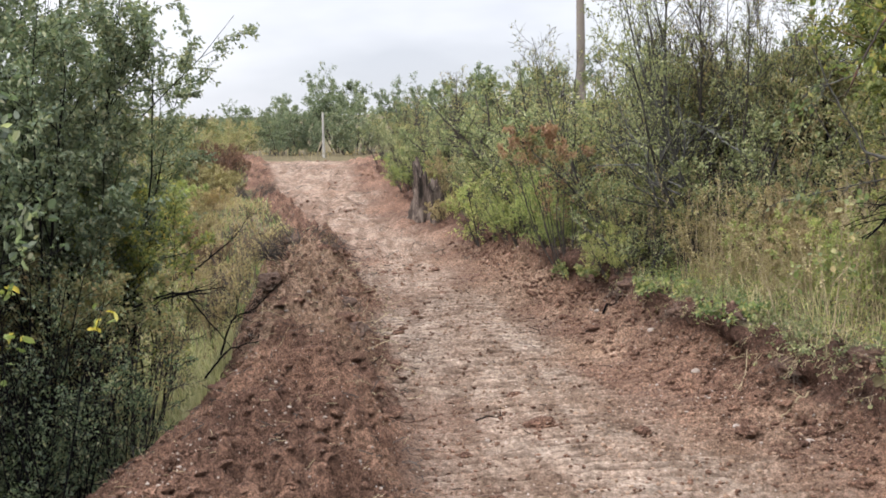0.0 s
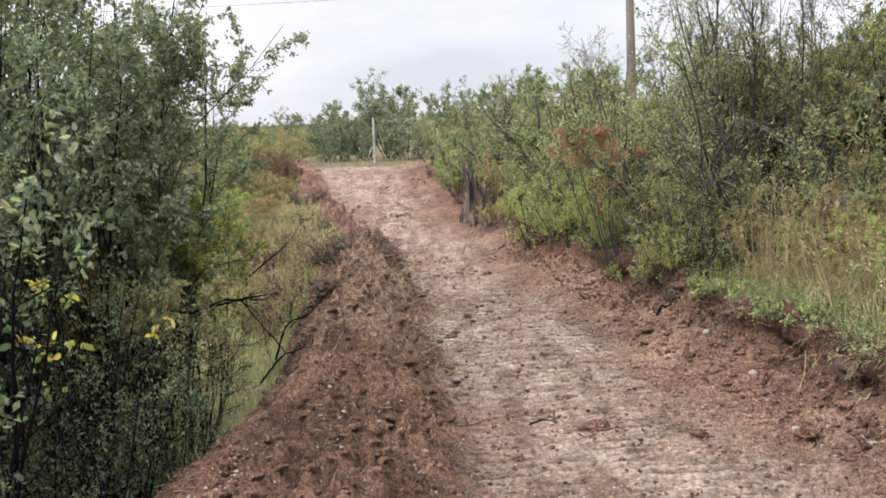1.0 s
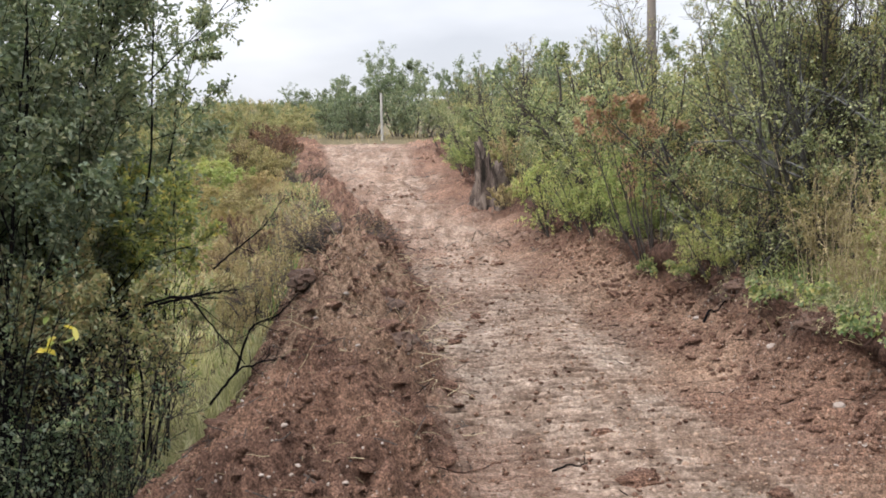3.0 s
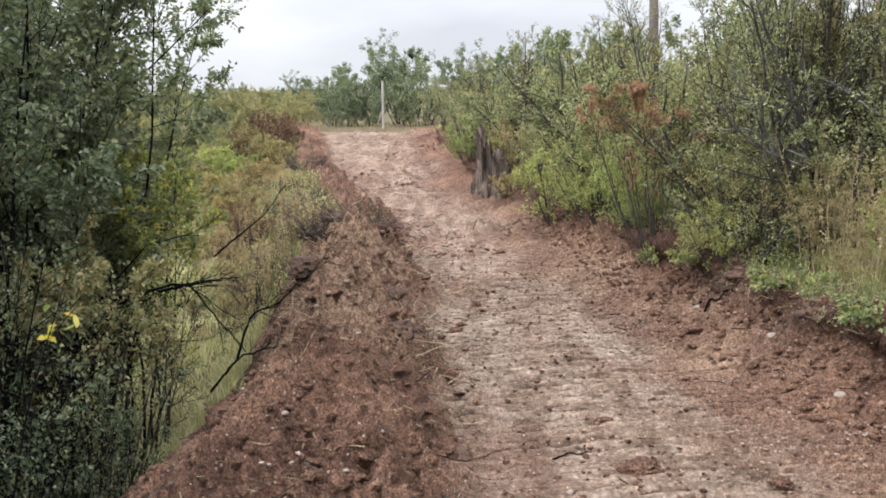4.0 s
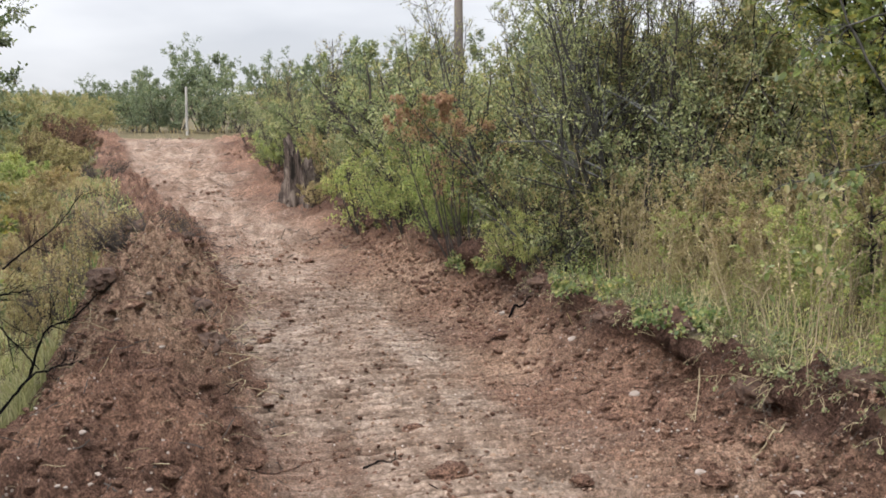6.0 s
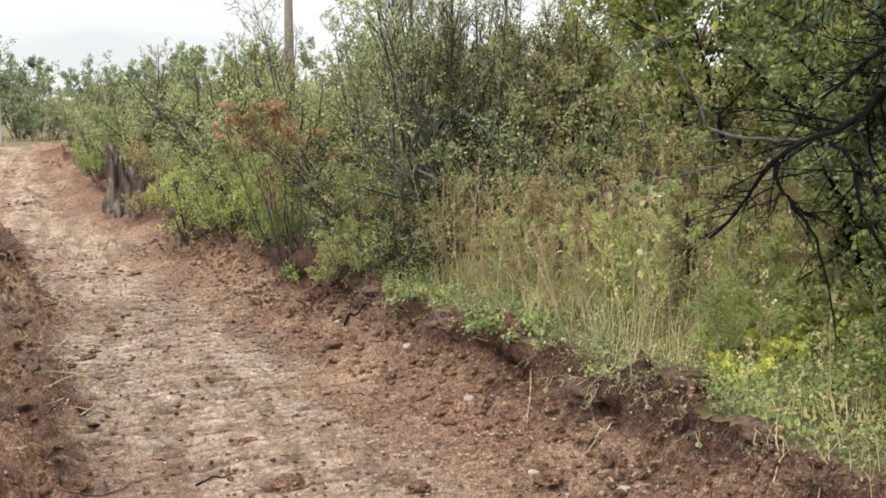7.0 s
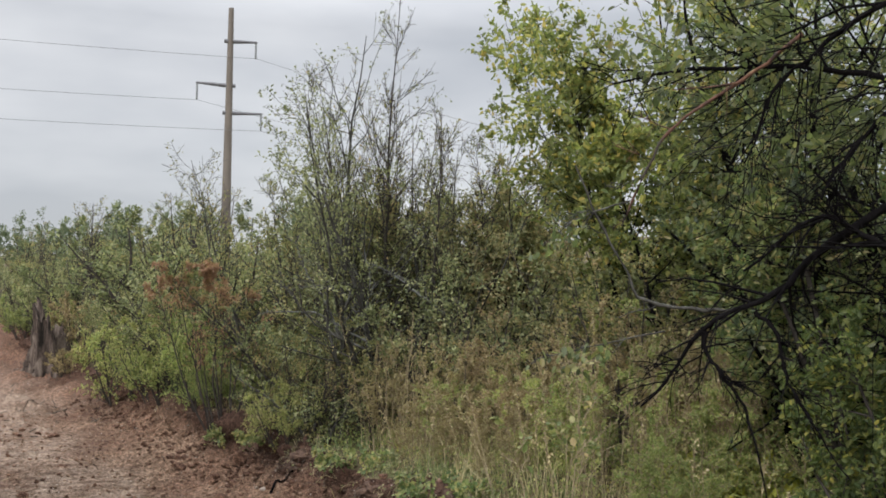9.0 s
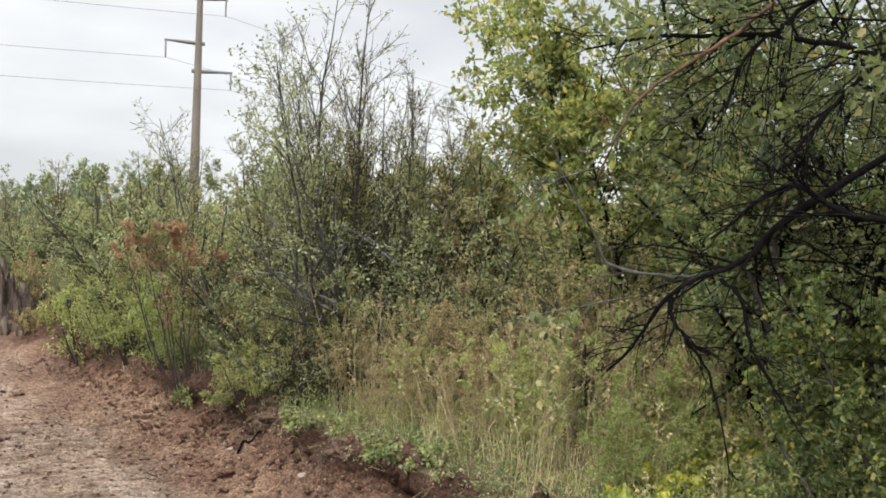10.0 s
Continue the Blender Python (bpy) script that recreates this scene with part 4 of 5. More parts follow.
for k, pts in enumerate(([(3.19, 8.09, 1.24), (2.85, 8.22, 1.43), (2.58, 8.31, 1.59), (2.17, 8.43, 1.60)], [(3.65, 8.01, 1.58), (3.44, 8.10, 1.76), (3.19, 8.20, 1.95), (2.96, 8.29, 2.05)],
                         [(3.03, 8.16, 0.95), (2.97, 8.18, 1.53), (3.00, 8.17, 1.86), (2.92, 8.19, 2.25)], [(2.76, 8.25, 1.38), (2.66, 8.28, 1.66), (2.48, 8.34, 1.95), (2.38, 8.37, 2.23)])):
    bough("bough", grey_tree, 60 + k, pts, 0.014, 0.004, PALE, "pale lichen-covered bough", 6, 0.35, 0.08)
bough("bough", overhang, 1, [(3.55, 2.5, 2.5), (3.03, 3.05, 2.00), (2.93, 3.15, 1.84), (2.69, 3.35, 1.68), (2.62, 3.47, 1.48), (2.55, 3.59, 1.33)], 0.018, 0.005, BARK, "black bent bough", 18, 0.24)
bough("bough", overhang, 2, [(2.70, 3.34, 1.68), (2.69, 3.36, 1.59), (2.73, 3.32, 1.50), (2.82, 3.24, 1.31), (2.88, 3.19, 0.95)], 0.012, 0.003, BARK, "black hanging bough")
bough("bough", overhang, 3, [(2.80, 3.20, 1.74), (2.86, 3.14, 1.67), (2.89, 3.11, 1.50), (2.94, 3.07, 1.37), (3.06, 2.95, 1.10)], 0.010, 0.003, BARK, "black hanging bough")
bough("bough", overhang, 4, [(2.85, 3.29, 1.75), (2.74, 3.44, 1.74), (2.56, 3.6, 1.78), (2.48, 3.63, 1.92), (2.39, 3.69, 2.11), (2.3, 3.74, 2.35)], 0.009, 0.004, LICHEN, "pale grey bough", 3)
bough("bough", overhang, 5, [(2.97, 3.11, 2.86), (2.83, 3.24, 2.71), (2.67, 3.37, 2.58), (2.56, 3.45, 2.46), (2.46, 3.46, 2.29), (2.36, 3.47, 2.08)], 0.009, 0.005, PEELED, "broken bough with peeled reddish wood", 4)
bough("bough", overhang, 6, [(3.7, 2.8, 2.6), (3.23, 3.28, 2.78), (2.78, 3.67, 2.79), (2.54, 3.84, 2.74)], 0.017, 0.004, BARK, "black bough", 18, 0.4, -0.08)
bough("bough", overhang, 8, [(4.0, 2.6, 3.3), (3.4, 3.0, 3.05), (3.0, 3.25, 2.7), (2.85, 3.3, 2.35)], 0.016, 0.004, BARK, "black bough", 24, 0.45, -0.15)
bough("bough", overhang, 9, [(4.0, 2.4, 2.9), (3.45, 2.75, 2.75), (3.15, 2.95, 2.45), (3.0, 3.05, 2.2)], 0.015, 0.004, BARK, "black bough", 24, 0.5, -0.15)
bough("bough", overhang, 7, [(3.6, 2.3, 2.05), (3.16, 2.77, 1.99), (2.96, 2.98, 2.11), (2.74, 3.18, 1.90)], 0.017, 0.005, BARK, "black bough", 18, 0.4, -0.08)
def spray(parent, seed, points, n, m):
    """A thin drooping twig with broad leaves along its outer half."""
    rng = np.random.default_rng(seed)
    ob = bough("spray", parent, seed, points, 0.004, 0.0015, LICHEN, "thin grey twig with broad green leaves", 4, 0.22, -0.08)
    c = np.array(points, float)
    t = rng.uniform(0.45, 1, n) * (len(c) - 1)
    i = np.minimum(t.astype(int), len(c) - 2)
    f = (t - i)[:, None]
    at = c[i] * (1 - f) + c[i + 1] * f + rng.normal(0, 0.035, (n, 3)) - np.array([0, 0, 0.02])
    tagged(part("leaves", mesh_from("leaves", *leaves(rng, at, np.tile(c[-1] - c[0], (n, 1)), 0.042, 0.62, 0.7, 0.7, True), [m]), ob), "broad light-green leaves")


spray(overhang, 21, [(2.6, 3.5, 1.65), (2.42, 3.55, 1.61), (2.24, 3.6, 1.57), (2.08, 3.65, 1.53)], 46, LEAF_DEEP)
spray(overhang, 22, [(2.5, 3.62, 2.2), (2.3, 3.7, 2.12), (2.15, 3.75, 2.0)], 40, LEAF_DEEP)
spray(overhang, 23, [(3.1, 3.4, 2.5), (2.75, 3.6, 2.4), (2.5, 3.75, 2.25)], 36, LEAF_LIME)
for k, pts in enumerate(([(-1.95, 6.0, 0.70), (-1.56, 6.10, 0.81), (-1.41, 6.14, 0.65), (-1.20, 6.18, 0.36)], [(-1.69, 6.07, 0.77), (-1.43, 6.13, 0.81), (-1.21, 6.18, 0.83)],
                         [(-1.35, 5.86, 0.2), (-1.20, 5.88, 0.38), (-1.07, 5.90, 0.43), (-0.92, 5.93, 0.45)], [(-1.95, 8.80, 0.6), (-1.70, 8.84, 0.80), (-1.50, 8.87, 0.96), (-1.32, 8.90, 1.20)],
                         [(-1.36, 6.67, 0.2), (-1.24, 6.69, 0.49), (-1.09, 6.71, 0.55), (-0.93, 6.74, 0.70)])):
    tagged(bough("dead_branch", None, 90 + k, pts, 0.009, 0.003, BARK, "", 7, 0.4, 0.05), "dark leafless broken branch leaning on the berm", "branch", "broken branches")

weed_green = shrub("weed", "tall fine-leaved green weed on the bank", "weed", 51, on_ground(3.3, 5.6), 0.95, stems=16, lean=0.28, foot=0.22, wood=STALK, leaf=LEAF_WEED, leaf_size=0.022, n1=9, n2=5, per=8, ratio=0.28, low=0.12, thick=0.003, group="tall bank weeds")
weed_tan = shrub("weed", "tall half-withered tan weed on the bank", "weed", 52, on_ground(3.6, 6.5), 1.15, stems=16, lean=0.22, foot=0.2, wood=STALK, leaf=LEAF_BROWN, leaf_size=0.02, n1=9, n2=5, per=7, ratio=0.24, low=0.4, thick=0.003, group="tall bank weeds")
for k, (x, y, s) in enumerate(((3.9, 5.0, 1.1), (4.4, 4.5, 1.2), (3.7, 5.9, 1.0), (4.3, 5.5, 1.2), (3.5, 4.7, 0.8), (4.9, 4.3, 1.3), (3.2, 6.6, 0.9), (5.2, 5.0, 1.3))):
    place_copy(weed_green, x, y, 67 * k, s)
for k, (x, y, s) in enumerate(((2.95, 5.7, 0.55), (3.05, 6.3, 0.6), (2.8, 6.5, 0.5), (3.1, 6.9, 0.9), (3.95, 6.2, 1.1), (3.3, 6.2, 0.9), (4.3, 5.9, 1.1), (3.0, 7.6, 0.9), (4.1, 5.2, 0.9), (3.6, 7.2, 1.1), (4.8, 5.6, 1.2))):
    place_copy(weed_tan, x, y, 83 * k, s)

shrub("sapling", "broad-leaved green shoot among the bank weeds", "sapling", 53, on_ground(2.85, 4.75), 1.15, stems=4, lean=0.2, foot=0.08, wood=STALK, leaf=LEAF_MID, leaf_size=0.043, n1=6, n2=3, per=3, ratio=0.3, low=0.4, low_leaf=0.45, width=0.7, thick=0.004, full=True)

# left distance
scrub = shrub("shrub", "yellow-green scrub on the meadow", "shrub", 41, on_ground(-6.0, 27.0), 1.2, stems=12, lean=0.45, foot=0.3, wood=TWIG, leaf=LEAF_SCRUB, leaf_size=0.05, n1=10, n2=8, per=8, low=0.05, bare=0.9, aloft=0.4, group="meadow scrub")
rust = shrub("shrub", "brown withered shrub at the edge of the track", "shrub", 42, on_ground(-3.3, 20.5), 0.9, stems=16, lean=0.5, foot=0.3, wood=TWIG, leaf=LEAF_BROWN, leaf_size=0.036, n1=10, n2=7, per=7, low=0.05, group="meadow scrub")
plum = shrub("shrub", "dark red-brown shrub where the track crests", "shrub", 44, on_ground(-3.6, 23.8), 1.0, stems=30, lean=0.34, foot=0.36, wood=TWIG, leaf=LEAF_PLUM, leaf_size=0.034, n1=9, n2=6, per=5, low=0.1, ratio=0.25, lift=0.2, group="meadow scrub")
tawny = shrub("herb", "tawny orange low growth on the meadow", "herb", 45, on_ground(-3.6, 17.2), 0.6, stems=20, lean=0.5, foot=0.5, wood=STALK, leaf=LEAF_TAWNY, leaf_size=0.034, n1=8, n2=5, per=9, low=0.15, group="meadow scrub")
leafy = shrub("herb", "bright green leafy clump on the meadow", "herb", 46, on_ground(-3.95, 19.8), 0.75, stems=18, lean=0.45, foot=0.4, wood=STALK, leaf=LEAF_WEED, leaf_size=0.045, n1=8, n2=5, per=8, low=0.1, group="meadow scrub")
brush = shrub("brushwood", "tangle of dead grey-brown brushwood pushed up behind the berm", "brushwood", 47, on_ground(-2.25, 13.0), 0.7, stems=24, lean=0.95, foot=0.5, wood=TWIG, leaf=LEAF_PLUM, leaf_size=0.028, n1=9, n2=4, per=1, low=0.05, wander=0.34, thick=0.024, ratio=0.5, lift=-0.02, group="dead brushwood")
for ob, x, y, turn, s in ((scrub, -8.5, 31, 50, 1.2), (scrub, -11.5, 35, 140, 1.3), (scrub, -14.5, 33, 300, 1.3), (scrub, -9.0, 25, 10, 1.1), (scrub, -7.0, 40, 80, 1.3), (scrub, -12.0, 46, 190, 1.5),
                          (scrub, -5.0, 24.5, 33, 0.95), (scrub, -6.3, 22.0, 70, 1.0), (scrub, -4.9, 27.0, 160, 0.9), (scrub, -7.6, 28.0, 250, 1.1), (scrub, -6.8, 32.5, 310, 1.1), (scrub, -4.9, 21.6, 90, 0.85), (scrub, -5.4, 19.0, 210, 0.8), (scrub, -6.9, 24.6, 300, 1.15),
                          (scrub, -4.6, 30.5, 100, 0.95), (scrub, -9.6, 29.0, 20, 1.1), (scrub, -5.9, 36.0, 130, 1.2), (scrub, -10.5, 39.0, 230, 1.4), (scrub, -4.8, 33.0, 205, 1.2),
                          (scrub, -9, 44, 10, 1.5), (scrub, -13, 50, 60, 1.8), (scrub, -17, 48, 110, 1.8), (scrub, -7.5, 52, 160, 1.6), (scrub, -11, 56, 210, 1.8), (scrub, -20, 56, 260, 2.0), (scrub, -5.5, 46, 90, 1.4),
                          (plum, -3.95, 24.6, 80, 1.15), (plum, -4.3, 23.2, 200, 0.9), (plum, -2.5, 13.8, 140, 0.6), (plum, -3.0, 15.2, 30, 0.5),
                          (tawny, -4.2, 16.0, 60, 1.0), (tawny, -3.3, 18.6, 150, 1.0), (tawny, -4.6, 18.0, 270, 1.1), (tawny, -3.2, 15.6, 20, 0.8), (tawny, -5.6, 16.8, 190, 1.2), (tawny, -3.9, 14.4, 320, 0.9), (tawny, -3.5, 20.8, 100, 0.9),
                          (leafy, -4.7, 20.6, 70, 1.1), (leafy, -3.6, 20.0, 250, 0.7), (leafy, -5.4, 14.6, 10, 0.9), (leafy, -4.4, 13.0, 140, 0.8),
                          (rust, -3.1, 16.5, 30, 0.7), (rust, -2.7, 14.2, 120, 0.6), (rust, -4.4, 18.2, 250, 0.8), (rust, -2.4, 12.2, 310, 0.55), (rust, -3.9, 22.4, 15, 1.0), (rust, -3.3, 18.6, 95, 0.7), (rust, -2.9, 13.2, 165, 0.6), (rust, -2.2, 10.9, 200, 0.5),
                          (rust, 1.45, 16.9, 40, 1.05), (rust, 1.2, 15.6, 150, 0.6),
                          (brush, -1.04, 9.7, 202, 0.62), (brush, -0.90, 9.6, 281, 0.77), (brush, -1.61, 10.8, 113, 0.63), (brush, -1.19, 10.8, 54, 0.54), (brush, -1.74, 10.3, 328, 0.73), (brush, -1.70, 11.2, 158, 0.55), (brush, -1.76, 11.7, 190, 0.48), (brush, -1.51, 11.5, 259, 0.54), (brush, -1.28, 12.2, 280, 0.74), (brush, -1.05, 12.2, 159, 0.75), (brush, -1.53, 12.2, 306, 0.55), (brush, -1.60, 13.1, 132, 0.73), (brush, -1.21, 13.0, 320, 0.80), (brush, -1.66, 13.4, 358, 0.57), (brush, -2.25, 14.2, 211, 0.77), (brush, -1.91, 14.4, 94, 0.57), (brush, -2.28, 15.5, 285, 0.52), (brush, -1.88, 15.8, 117, 0.55), (brush, -2.46, 17.2, 62, 0.57), (brush, -2.07, 17.0, 21, 0.57), (brush, -2.35, 18.9, 146, 0.71), (brush, -3.19, 18.3, 147, 0.56), (brush, -2.78, 20.3, 317, 0.69), (brush, -3.00, 22.1, 227, 0.55),
                          (far_bush, -5.0, 25.2, 140, 0.4), (far_bush, -14, 58, 310, 0.9), (far_bush, -8.5, 58, 20, 0.8)):
    place_copy(ob, x, y, turn, s)


# ---- power line ----
def power_pole():
    root = tagged(new("power_pole"), "tall tapered concrete power pole with three steel crossarms", "power pole")
    base = 3.2
    z = np.linspace(0, 18.05 - base, 14)
    path = np.stack([z * 0, z * 0, z], 1)[None]
    part("shaft", mesh_from("shaft", *tubes(path, np.linspace(0.30, 0.15, 14)[None], 14), [CONCRETE], True), root)
    for h, way, reach in ((16.1, 1, 1.55), (13.5, -1, 1.9), (11.9, 1, 1.95)):
        h -= base
        p = np.array([[(-0.35 * way, 0, h), (0.4 * way, 0, h + 0.01), (reach * way, 0, h + 0.06)]], float)
        arm = part("crossarm", mesh_from("crossarm", *tubes(p, np.array([[0.12, 0.12, 0.06]]), 8), [STEEL]), root)
        k = np.linspace(0, 0.95, 15)
        q = np.stack([k * 0 + (reach - 0.08) * way, k * 0, h + 0.02 - k], 1)[None]
        part("insulator", mesh_from("insulator", *tubes(q, np.where(np.arange(15) % 2, 0.075, 0.03)[None], 8), [GLASS]), arm)
    root.matrix_world = pose(12.62, 58.7, base, 0, 0, -8)
    return root


def wire(a, b, sag):
    t = np.linspace(0, 1, 40)[:, None]
    p = np.array(a) * (1 - t) + np.array(b) * t
    p[:, 2] -= sag * 4 * (t * (1 - t))[:, 0]
    me = mesh_from("wire", *tubes(p[None], np.full((1, 40), 0.012), 5), [STEEL], True)
    tagged(new("wire", me), "thin grey overhead power line", "cable", "overhead wires")


power_pole()
for ox, z in ((1.5, 15.2), (-1.8, 12.55), (1.85, 10.95)):
    x, y = 12.62 + ox * 0.99, 58.7 - ox * 0.14
    wire((x, y, z), (-110 + ox, 60, z + 5), 2.5)
    wire((x, y, z), (120 + ox, 95, z + 2), 3.5)


# ---- stump, post ----
def stump():
    rng = np.random.default_rng(51)
    root = tagged(new("tree_stump"), "split rotten grey-brown tree stump on the bank edge", "stump")
    n, rows = 56, 18
    a = np.linspace(0, 2 * np.pi, n, endpoint=False)
    split = np.abs(np.sin(a + 0.9)) ** 0.35
    top = (0.30 + 0.30 * np.clip(np.cos(a - 2.9), -0.4, 1) + 0.12 * np.sin(a * 3)) * (0.55 + 0.45 * split) + np.abs(rng.normal(0, 0.07, n)) + 0.12
    flute = 1 + 0.20 * np.sin(a * 4 + 1) + 0.12 * np.sin(a * 7) + rng.normal(0, 0.07, n)
    v = []
    for i in range(rows):
        t = i / (rows - 1)
        r = (0.21 - 0.06 * t + 0.09 * (1 - t) ** 3) * (0.7 + 0.3 * split) * (1 + (flute - 1) * (1.3 - 0.5 * t))
        r = r * (1 + rng.normal(0, 0.05, n))
        v.append(np.stack([np.cos(a) * r - 0.10 * t, np.sin(a) * r, top * t - 0.25 * (1 - t)], 1))
    for s, dz in ((0.72, -0.18), (0.25, -0.55)):
        v.append(np.stack([np.cos(a) * 0.16 * flute * s - 0.08, np.sin(a) * 0.16 * flute * s, top * (1 + dz)], 1))
    k = np.arange((rows + 2) * n).reshape(rows + 2, n)
    nx = np.roll(k, -1, 1)
    f = np.stack([k[:-1], nx[:-1], nx[1:], k[1:]], -1).reshape(-1, 4)
    part("bole", mesh_from("bole", np.concatenate(v), f, [ROT], True), root)
    root.matrix_world = pose(*on_ground(1.0, 16.1)) @ Matrix.Diagonal((1.2, 1.1, 1.05, 1))


stump()


# ---- grasses and weeds ----
def scatter(rng, n, x0, x1, y0, y1, want):
    """Root places over a stretch of land, kept where want(x, y, soil) holds."""
    x, y = rng.uniform(x0, x1, n), rng.uniform(y0, y1, n)
    z, soil = land(x, y)[:2]
    k = want(x, y, soil)
    return np.stack([x, y, z], 1)[k]


def at_lip(reach, patchy, seed):
    """Turf within reach of the edge of the cut bank."""
    return lambda x, y, s: (x > right_foot(y)) & (land(x + 0.13, y)[1] < 0.5) & (land(x - reach, y)[1] > 0.5) & (fbm(x, y, 1.7, 2, seed) > patchy)


def grass_patch(name, label, seed, n, box, want, h, w, m, lean=0.5, bend=0.5):
    rng = np.random.default_rng(seed)
    r = scatter(rng, n, *box, want)
    tuft = 0.35 + 0.75 * np.clip(0.45 + 0.9 * fbm(r[:, 0], r[:, 1], 1.9, 3, seed), 0, 1.4)
    me = mesh_from(name, *blades(rng, r, h * tuft * rng.uniform(0.45, 1.15, len(r)), w, lean, bend), [m])
    tagged(new(name, me), label, "grass", kind="stuff")


grass_patch("bank_grass", "long green grass on top of the cut bank", 61, 30000, (1.6, 7.0, 2.2, 10.0), lambda x, y, s: (s < 0.45) & (x > right_foot(y)) & ((y > 3.9) | (x < right_foot(y) + 0.5)) & (fbm(x, y, 2.2, 3, 19) > 0.12), 0.2, 0.003, BLADE_GREEN, 0.7, 0.8)
grass_patch("lip_grass", "tufts of dry grass hanging over the edge of the cut bank", 65, 7000, (1.2, 3.8, 2.6, 12.0), at_lip(0.14, -0.1, 29), 0.19, 0.0026, BLADE_DRY, 1.0, 1.1)
grass_patch("dry_grass", "dry straw-coloured grass among the weeds", 62, 11000, (2.0, 5.6, 3.6, 10.0), lambda x, y, s: (s < 0.4) & (x > right_foot(y) + 0.45) & (fbm(x, y, 1.6, 3, 9) > -0.05), 0.36, 0.0022, BLADE_DRY, 0.5, 0.9)
grass_patch("meadow_grass", "pale yellow-green meadow grass below the berm", 63, 30000, (-6.0, -1.2, 5.5, 13.0), lambda x, y, s: (s < 0.4) & (x < left_foot(y) - np.interp(y, (6.8, 8.2, 12, 14), (0, 1.3, 1.5, 2.2))), 0.22, 0.006, BLADE_FIELD)
grass_patch("verge_grass", "straggling grass along the hedge foot", 64, 16000, (-4.0, 5.0, 9.0, 27.0), lambda x, y, s: (s < 0.45), 0.24, 0.008, BLADE_GREEN)


def weeds(name, label, seed, n, box, want, height, m_stalk, m_head, heads=14, size=0.02):
    """Tall dry stalks with small withered heads."""
    rng = np.random.default_rng(seed)
    r = scatter(rng, n, *box, want)
    k = len(r)
    p = sprout(rng, r, np.array([0, 0, 1.0]) + rng.normal(0, 0.16, (k, 3)), height * rng.uniform(0.5, 1.1, k), 5, 0.07, 0.05)
    rad = np.full((k, 1), 0.0032) * np.linspace(1, 0.45, 6)
    b, br = branch_off(rng, p, rad, 5, 0.55, 1.0, 28, 0.22, 3, 0.1, 0.1, 0.7)
    i = rng.integers(0, 3, (len(b), heads))
    q = np.arange(len(b))[:, None]
    fr = rng.uniform(0, 1, (len(b), heads, 1))
    w = (b[q, i] * (1 - fr) + b[q, i + 1] * fr).reshape(-1, 3)
    root = tagged(new(name), label, "weeds", kind="stuff")
    part("stalks", mesh_from("stalks", *join([tubes(p, rad, 3), tubes(b, np.maximum(br, 0.001), 3)]), [m_stalk]), root)
    part("heads", mesh_from("heads", *leaves(rng, w, np.zeros_like(w), size, 0.6), [m_head]), root)


weeds("tall_weeds", "tall dry brown weeds on the bank", 71, 620, (2.5, 5.2, 4.8, 9.0), lambda x, y, s: (s < 0.3) & (x > right_foot(y) + 0.7) & (fbm(x, y, 1.2, 2, 77) > 0.0), 1.0, STALK, LEAF_BROWN, 8)
weeds("sparse_weeds", "scattered tall grass stems with pale heads", 74, 170, (2.4, 5.6, 3.2, 7.0), lambda x, y, s: (s < 0.3) & (x > right_foot(y) + 0.4), 0.75, STALK, BLADE_DRY, 6, 0.018)
weeds("hedge_weeds", "dry brown stalks at the foot of the hedge", 75, 800, (0.5, 3.6, 7.8, 18.0), lambda x, y, s: (s < 0.4) & (x > right_foot(y) + 0.25) & (x < right_foot(y) + 1.0), 0.7, BROWN, LEAF_BROWN, 4, 0.024)
weeds("berm_weeds", "dry grey-brown stalks standing behind the berm", 76, 800, (-3.0, -0.8, 8.4, 13.5), lambda x, y, s: (s < 0.5) & (x < left_foot(y) - 1.05) & (x > left_foot(y) - 2.0) & (fbm(x, y, 1.1, 2, 23) > -0.3), 0.5, BROWN, LEAF_BROWN, 6, 0.024)
weeds("crest_weeds", "dry brown weeds where the track crests", 73, 260, (-7.0, 2.5, 27.8, 32.0), lambda x, y, s: s < 0.5, 0.3, STALK, LEAF_BROWN, 4, 0.03)
weeds("verge_weeds", "dry grey-brown weeds behind the berm", 72, 320, (-2.8, -0.8, 8.5, 19.0), lambda x, y, s: (s < 0.6) & (x < left_foot(y) - 1.0), 0.55, STALK, LEAF_BROWN)


# ---- clods and stones ----
def lumps(rng, places, sizes, flat=0.7):
    bm = bmesh.new()
    bmesh.ops.create_icosphere(bm, subdivisions=1, radius=1)
    bv = np.array([v.co[:] for v in bm.verts])
    bf = np.array([[v.index for v in f.verts] for f in bm.faces])
    bm.free()
    n, k = len(places), len(bv)
    j = np.clip(1 + rng.normal(0, 0.2, (n, k, 1)), 0.5, 1.6)
    s = sizes[:, None, None] * np.stack([rng.uniform(0.7, 1.3, n), rng.uniform(0.7, 1.3, n), rng.uniform(0.5, 0.9, n) * flat / 0.7], 1)[:, None]
    a = rng.uniform(0, 6.28, n)
    c, d = np.cos(a)[:, None], np.sin(a)[:, None]
    v = bv[None] * j * s
    v = np.stack([v[..., 0] * c - v[..., 1] * d, v[..., 0] * d + v[..., 1] * c, v[..., 2]], -1) + places[:, None]
    f = bf[None] + (np.arange(n) * k)[:, None, None]
    return v.reshape(-1, 3), f.reshape(-1, 3)


